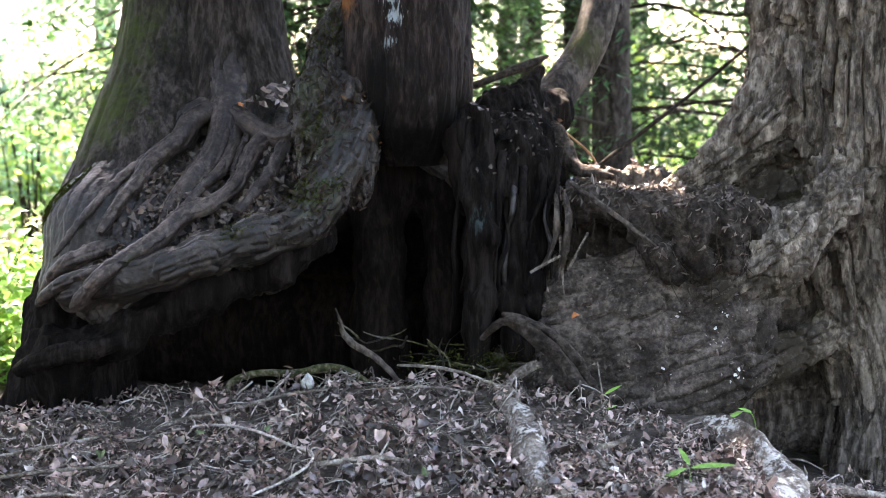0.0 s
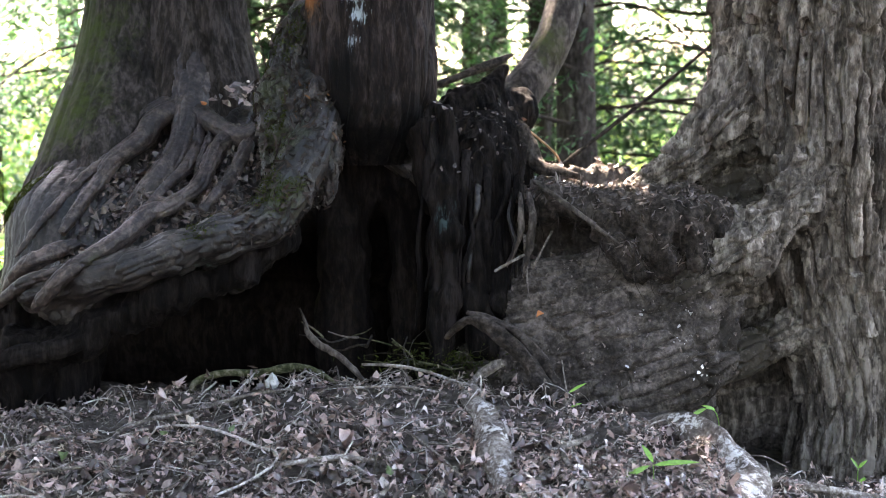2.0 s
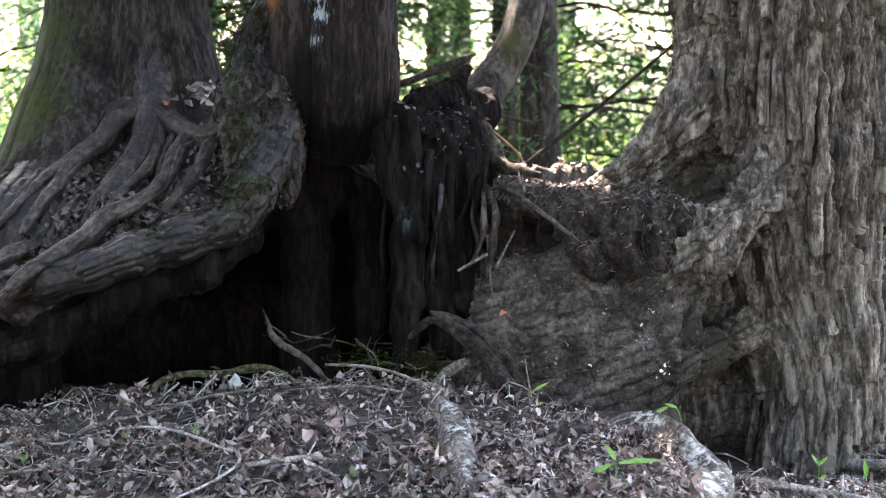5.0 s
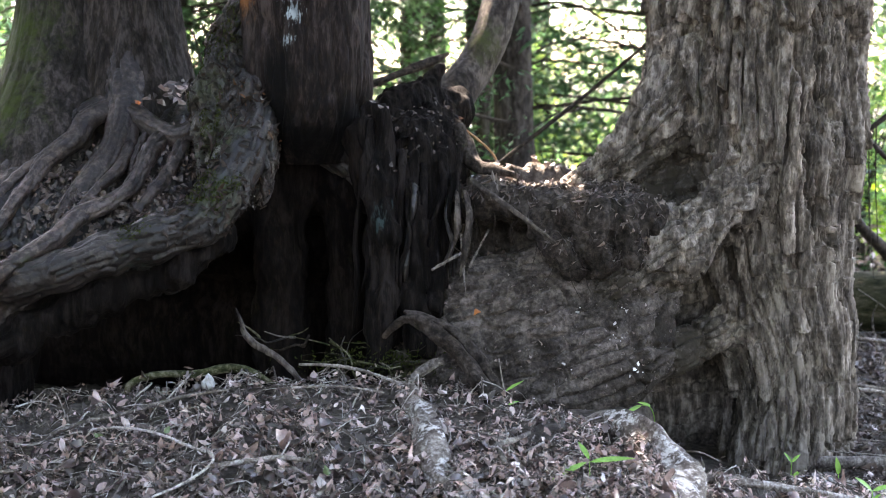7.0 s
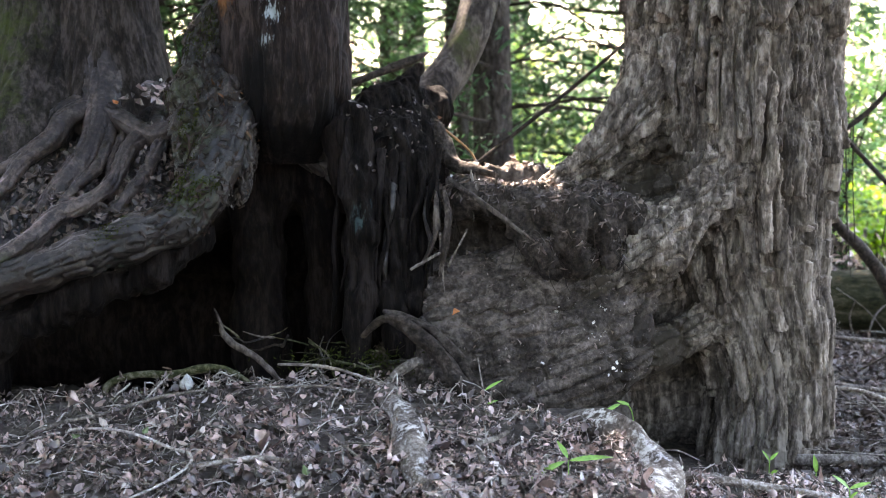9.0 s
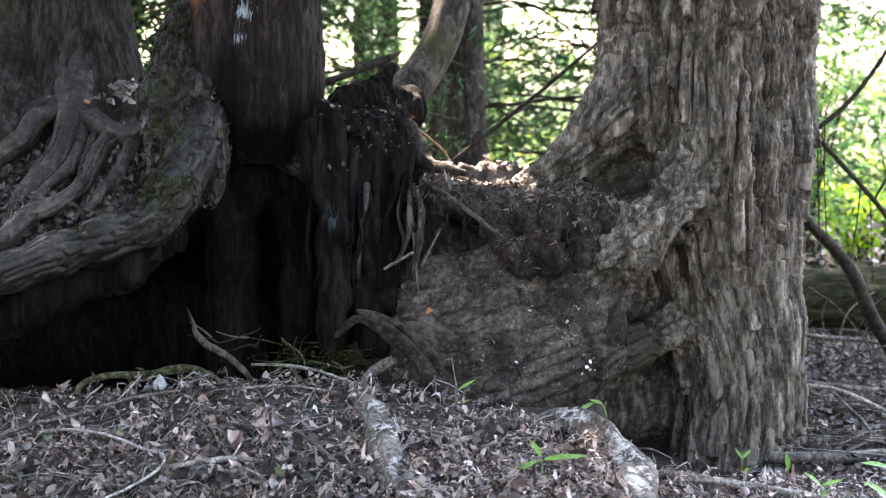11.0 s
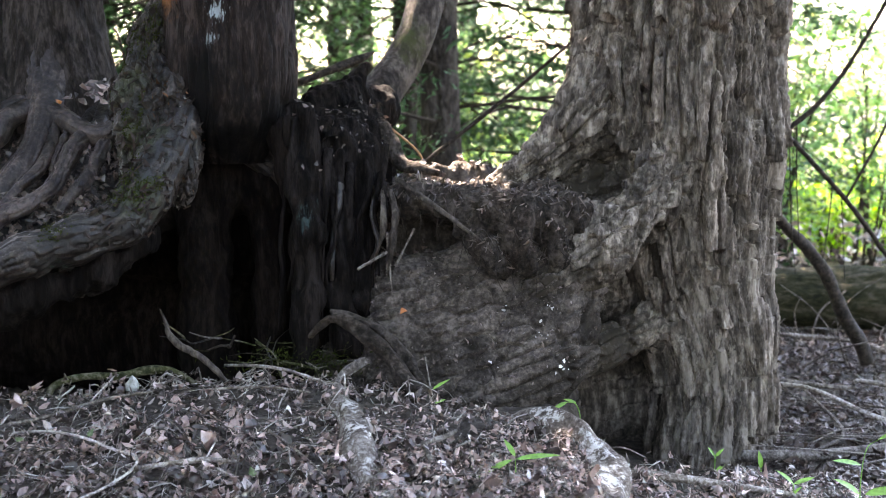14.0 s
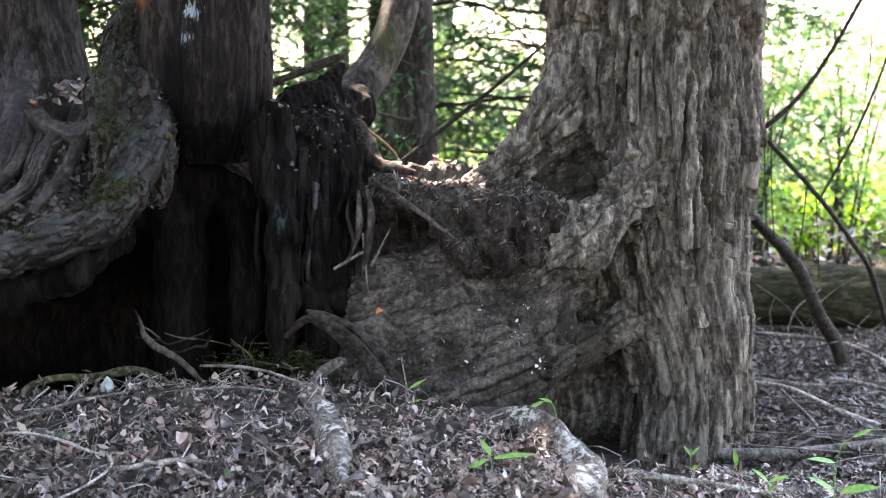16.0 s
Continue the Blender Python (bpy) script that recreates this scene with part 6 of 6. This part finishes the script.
tagged(part("skylight_blocker", leaves_mesh("skylight_blocker", ring, np.array([0, 0, 0.5]) + g.normal(size=(n, 3)), g.uniform(0.3, 0.75, n), BLOCKER_LEAF, 298, 0.2, 0.9, far=True)), "unseen ring of dark leaves that blocks low skylight", "woods", kind="stuff")
g = rnd(300)
n = 6500
far = np.stack([g.uniform(-26, 26, n), g.uniform(26, 34, n), g.uniform(-0.3, 11, n)], -1)
hide = fbm(far[:, 0] * 0.5, far[:, 2] * 0.5, far[:, 1] * 0.2, 3, 5) > -0.45
woods = part("far_woods", leaves_mesh("far_woods", far[hide], np.array([0, -0.6, 1.0]) + 0.6 * g.normal(size=(int(hide.sum()), 3)), g.uniform(0.2, 0.5, int(hide.sum())), BRIGHT, 301, 0.2, 0.9, far=True))
tagged(woods, "distant sunlit woodland foliage with gaps of sky", "woods", kind="stuff")


# ---- seedlings and loose leaves ----
def blade(a, b, width, material, sag=0.12):
    """One pointed leaf from its stalk a to its tip b."""
    a, b = np.array(a, float), np.array(b, float)
    along = b - a
    length = np.linalg.norm(along)
    side = np.cross(along, [0, -0.7, 1.0])
    side /= np.linalg.norm(side)
    up = np.cross(side, along) / length
    t = np.linspace(0, 1, 9)
    half = 0.92 * width * np.sin(np.pi * t ** 0.8) ** 0.85
    mid = a + along * t[:, None] - up * (sag * length * (t - 0.3) ** 2)[:, None]
    rows = np.stack([mid - side * half[:, None] + up * (0.3 * half)[:, None], mid, mid + side * half[:, None] + up * (0.3 * half)[:, None]], 1)
    return mesh_of("leaf", rows.reshape(-1, 3), grid_faces(9, 3), material)


def seedling(label, stem, leaves, thick=0.0028, wood=None):
    base = stem[0]
    ob = thing("seedling", label, "seedling", at=base)
    off = lambda p: tuple(p[i] - base[i] for i in range(3))
    n = len(stem)
    part("stem", tube_mesh("stem", [(*off(p), thick * (1 - 0.5 * i / n)) for i, p in enumerate(stem)], wood or SEEDLING, seg=6, steps=6, rough=0.05), ob)
    for a, b, w in leaves:
        part("leaf", blade(off(a), off(b), w, SEEDLING), ob)
    return ob


seedling("green seedling with long narrow leaves among dead leaves", [(0.54, 5.1, -0.06), (0.54, 5.15, -0.01), (0.54, 5.2, 0.07)],
         [((0.53, 5.2, 0.07), (0.38, 5.15, 0.01), 0.014), ((0.54, 5.2, 0.07), (0.72, 5.2, 0.09), 0.014), ((0.54, 5.2, 0.08), (0.5, 5.25, 0.14), 0.012)])
seedling("slender green seedling arching beside the pale root", [(0.89, 5.85, -0.12), (0.9, 5.9, 0.03), (0.88, 5.9, 0.11), (0.84, 5.9, 0.125)], [((0.84, 5.9, 0.125), (0.76, 5.88, 0.09), 0.011), ((0.88, 5.9, 0.12), (0.82, 5.9, 0.14), 0.009)])
seedling("tiny green seedling beside the pale root", [(0.95, 5.65, -0.12), (0.95, 5.62, -0.03)], [((0.95, 5.62, -0.03), (1.02, 5.62, -0.03), 0.012)])
seedling("thin dry stem with two small green leaves", [(0.27, 6.05, 0.02), (0.24, 6.12, 0.16), (0.22, 6.15, 0.28)], [((0.25, 6.1, 0.14), (0.33, 6.1, 0.19), 0.009), ((0.26, 6.08, 0.08), (0.31, 6.08, 0.1), 0.008)], 0.0045, DEADWOOD)
seedling("small green seedling at the foot of the furrowed tree", [(1.58, 6.2, -0.46), (1.58, 6.2, -0.22)], [((1.58, 6.2, -0.22), (1.545, 6.2, -0.17), 0.009), ((1.58, 6.2, -0.22), (1.62, 6.2, -0.18), 0.009), ((1.58, 6.2, -0.3), (1.62, 6.18, -0.25), 0.011)])
seedling("single bright green upright leaf by the trunk", [(1.8, 6.2, -0.42), (1.8, 6.2, -0.28)], [((1.8, 6.2, -0.28), (1.785, 6.19, -0.19), 0.015)])
seedling("green seedling with bright leaves on dark soil", [(1.78, 5.6, -0.34), (1.77, 5.6, -0.17)], [((1.77, 5.6, -0.17), (1.69, 5.58, -0.1), 0.013), ((1.77, 5.6, -0.17), (1.86, 5.6, -0.14), 0.012), ((1.77, 5.6, -0.22), (1.79, 5.56, -0.17), 0.012)])
seedling("tall green seedling with broad leaves on the slope", [(2.06, 5.6, -0.36), (2.06, 5.6, -0.15), (2.08, 5.6, -0.02), (2.13, 5.6, 0.02)],
         [((2.06, 5.6, -0.09), (1.92, 5.55, -0.05), 0.015), ((2.06, 5.6, -0.22), (1.93, 5.55, -0.13), 0.02), ((2.08, 5.6, -0.22), (2.25, 5.58, -0.19), 0.024), ((2.13, 5.6, 0.02), (2.22, 5.6, 0.06), 0.01)])
g = rnd(420)
BAND = np.array([(-2.3, 7.3, 1.85), (-2.33, 7.25, 1.72), (-2.36, 7.1, 1.5), (-2.42, 6.95, 1.27), (-2.5, 6.85, 1.08), (-2.58, 6.8, 0.95)])
BAND = np.concatenate([BAND[:-1] * (1 - f) + BAND[1:] * f for f in (0, 0.25, 0.5, 0.75)])
near_band = np.min([np.linalg.norm(MASS_V - b, axis=1) for b in BAND], axis=0)
edge = np.flatnonzero((near_band < 0.17) & (MASS_N[:, 1] < 0.5))
lip = np.flatnonzero((MASS_N[:, 2] > 0.2) & (MASS_V[:, 1] < 6.5) & (MASS_V[:, 0] > -1.5) & (MASS_V[:, 0] < -0.9) & (MASS_V[:, 2] < 1.2) & (MASS_V[:, 2] > 0.75))
idx = np.r_[g.choice(edge, 16000), g.choice(lip, 6500)]
thick = fbm(MASS_V[idx, 0] * 7, MASS_V[idx, 1] * 7, MASS_V[idx, 2] * 7, 3, 3) + np.where(MASS_V[idx, 0] < -2.0, 0.15, -0.3)
idx = idx[thick > g.normal(0.0, 0.22, len(idx))]
streak = g.choice(np.flatnonzero((FLANK_N[:, 1] < 0.1) & (FLANK_V[:, 0] < -0.98)), 9000)
fv = FLANK_V[streak]
streak = streak[fbm(fv[:, 0] * 16, fv[:, 1] * 8, fv[:, 2] * 4, 3, 6) > 0.25]
part("moss", leaves_mesh("moss", FLANK_V[streak] + FLANK_N[streak] * 0.004, FLANK_N[streak] + 0.9 * g.normal(size=(len(streak), 3)), g.uniform(0.006, 0.016, len(streak)), MOSS, 422, 0.3, 0.7), cedar, "olive moss streaks on the bark", "stuff")
part("moss", leaves_mesh("moss", MASS_V[idx] + MASS_N[idx] * 0.003 + g.normal(0, 0.004, (len(idx), 3)), MASS_N[idx] + 0.9 * g.normal(size=(len(idx), 3)), g.uniform(0.006, 0.017, len(idx)), MOSS, 421, 0.3, 0.7), cedar, "soft green moss tufts", "stuff")


tuft = np.array([-0.37, 6.50, 0.19]) + g.normal(0, 1, (700, 3)) * [0.16, 0.07, 0.035]
part("moss", leaves_mesh("moss", tuft, np.array([0, -0.4, 1.0]) + 0.8 * g.normal(size=(700, 3)), g.uniform(0.008, 0.035, 700), MOSS, 424, 0.3, 0.35), cedar, "dim green moss among the roots", "stuff")


def flake_cover(ob, count, seed):
    """Peeling bark on a root: small flakes over its upper side."""
    g = rnd(seed)
    co = np.array([v.co for v in ob.data.vertices])
    no = np.array([v.normal for v in ob.data.vertices])
    idx = g.choice(np.flatnonzero(no[:, 2] > 0.0), count)
    jit = g.normal(0, 0.012, (count, 3))
    part("bark_flake", leaves_mesh("bark_flake", co[idx] + no[idx] * 0.003 + jit * [1, 1, 0.2], no[idx] + 0.25 * g.normal(size=(count, 3)), 0.015 + 0.075 * g.uniform(0, 1, count) ** 1.5, PALEFLAKE, seed, 0.25, 0.55, 0.7), ob, "pale peeling bark flakes", "stuff")


for i, ob in enumerate([o for o in scene.objects if o.name.startswith("exposed_root")]):
    flake_cover(ob, 170, 430 + i)
HANG = [[(2.62, 8.5, 1.26, 0.005), (2.63, 8.5, 0.9, 0.004), (2.66, 8.5, 0.5, 0.003)], [(2.58, 8.5, 1.1, 0.004), (2.6, 8.5, 0.7, 0.004), (2.64, 8.5, 0.3, 0.002)], [(2.86, 8.5, 0.86, 0.005), (2.84, 8.5, 0.6, 0.004), (2.8, 8.5, 0.3, 0.002)],
        [(3.24, 8.5, 2.2, 0.004), (3.24, 8.5, 1.7, 0.004), (3.2, 8.5, 1.3, 0.002)], [(2.92, 8.5, 0.8, 0.004), (2.94, 8.5, 0.55, 0.003), (2.96, 8.5, 0.25, 0.002)]]
for i, pts in enumerate(HANG):
    stick("hanging_twig", "thin dark twig hanging from a bare branch", "twig", pts, DARKTWIG, seg=6, seed=440 + i, group="hanging twigs")
for label, x, y, z, size in [("single orange dead leaf lying on the cedar roots", -1.6, 7.07, 1.41, 0.055), ("orange dead leaf lying on the earth bank", 0.13, 6.55, 0.43, 0.045)]:
    ob = part("dead_leaf", leaves_mesh("dead_leaf", np.array([[0.0, 0, 0]]), np.array([[0.1, -0.7, 1.0]]), np.array([size]), ORANGE, int(abs(x) * 100), 0.4, 0.9, 0.3))
    ob.location = (x, y, z)
    tagged(ob, label, "leaf")
for i, (label, x, y, z, size) in enumerate([
    ("small dark green leaf among dead leaves", -0.49, 5.28, -0.01, 0.060),
    ("pale green fallen leaf on dead leaves", -1.21, 5.72, 0.04, 0.050),
    ("yellow-green fallen leaf on dead leaves", -1.89, 5.54, -0.04, 0.060),
    ("green fallen leaf on dead leaves", -1.50, 5.69, 0.02, 0.045),
]):
    ob = part("green_leaf", leaves_mesh("green_leaf", np.array([[0.0, 0, 0]]), np.array([[0.2, -0.5, 1.0]]), np.array([size]), FALLEN_GREEN, 450 + i, 0.4, 0.9, 0.2))
    ob.location = (x, y, z + 0.02)
    tagged(ob, label, "leaf")
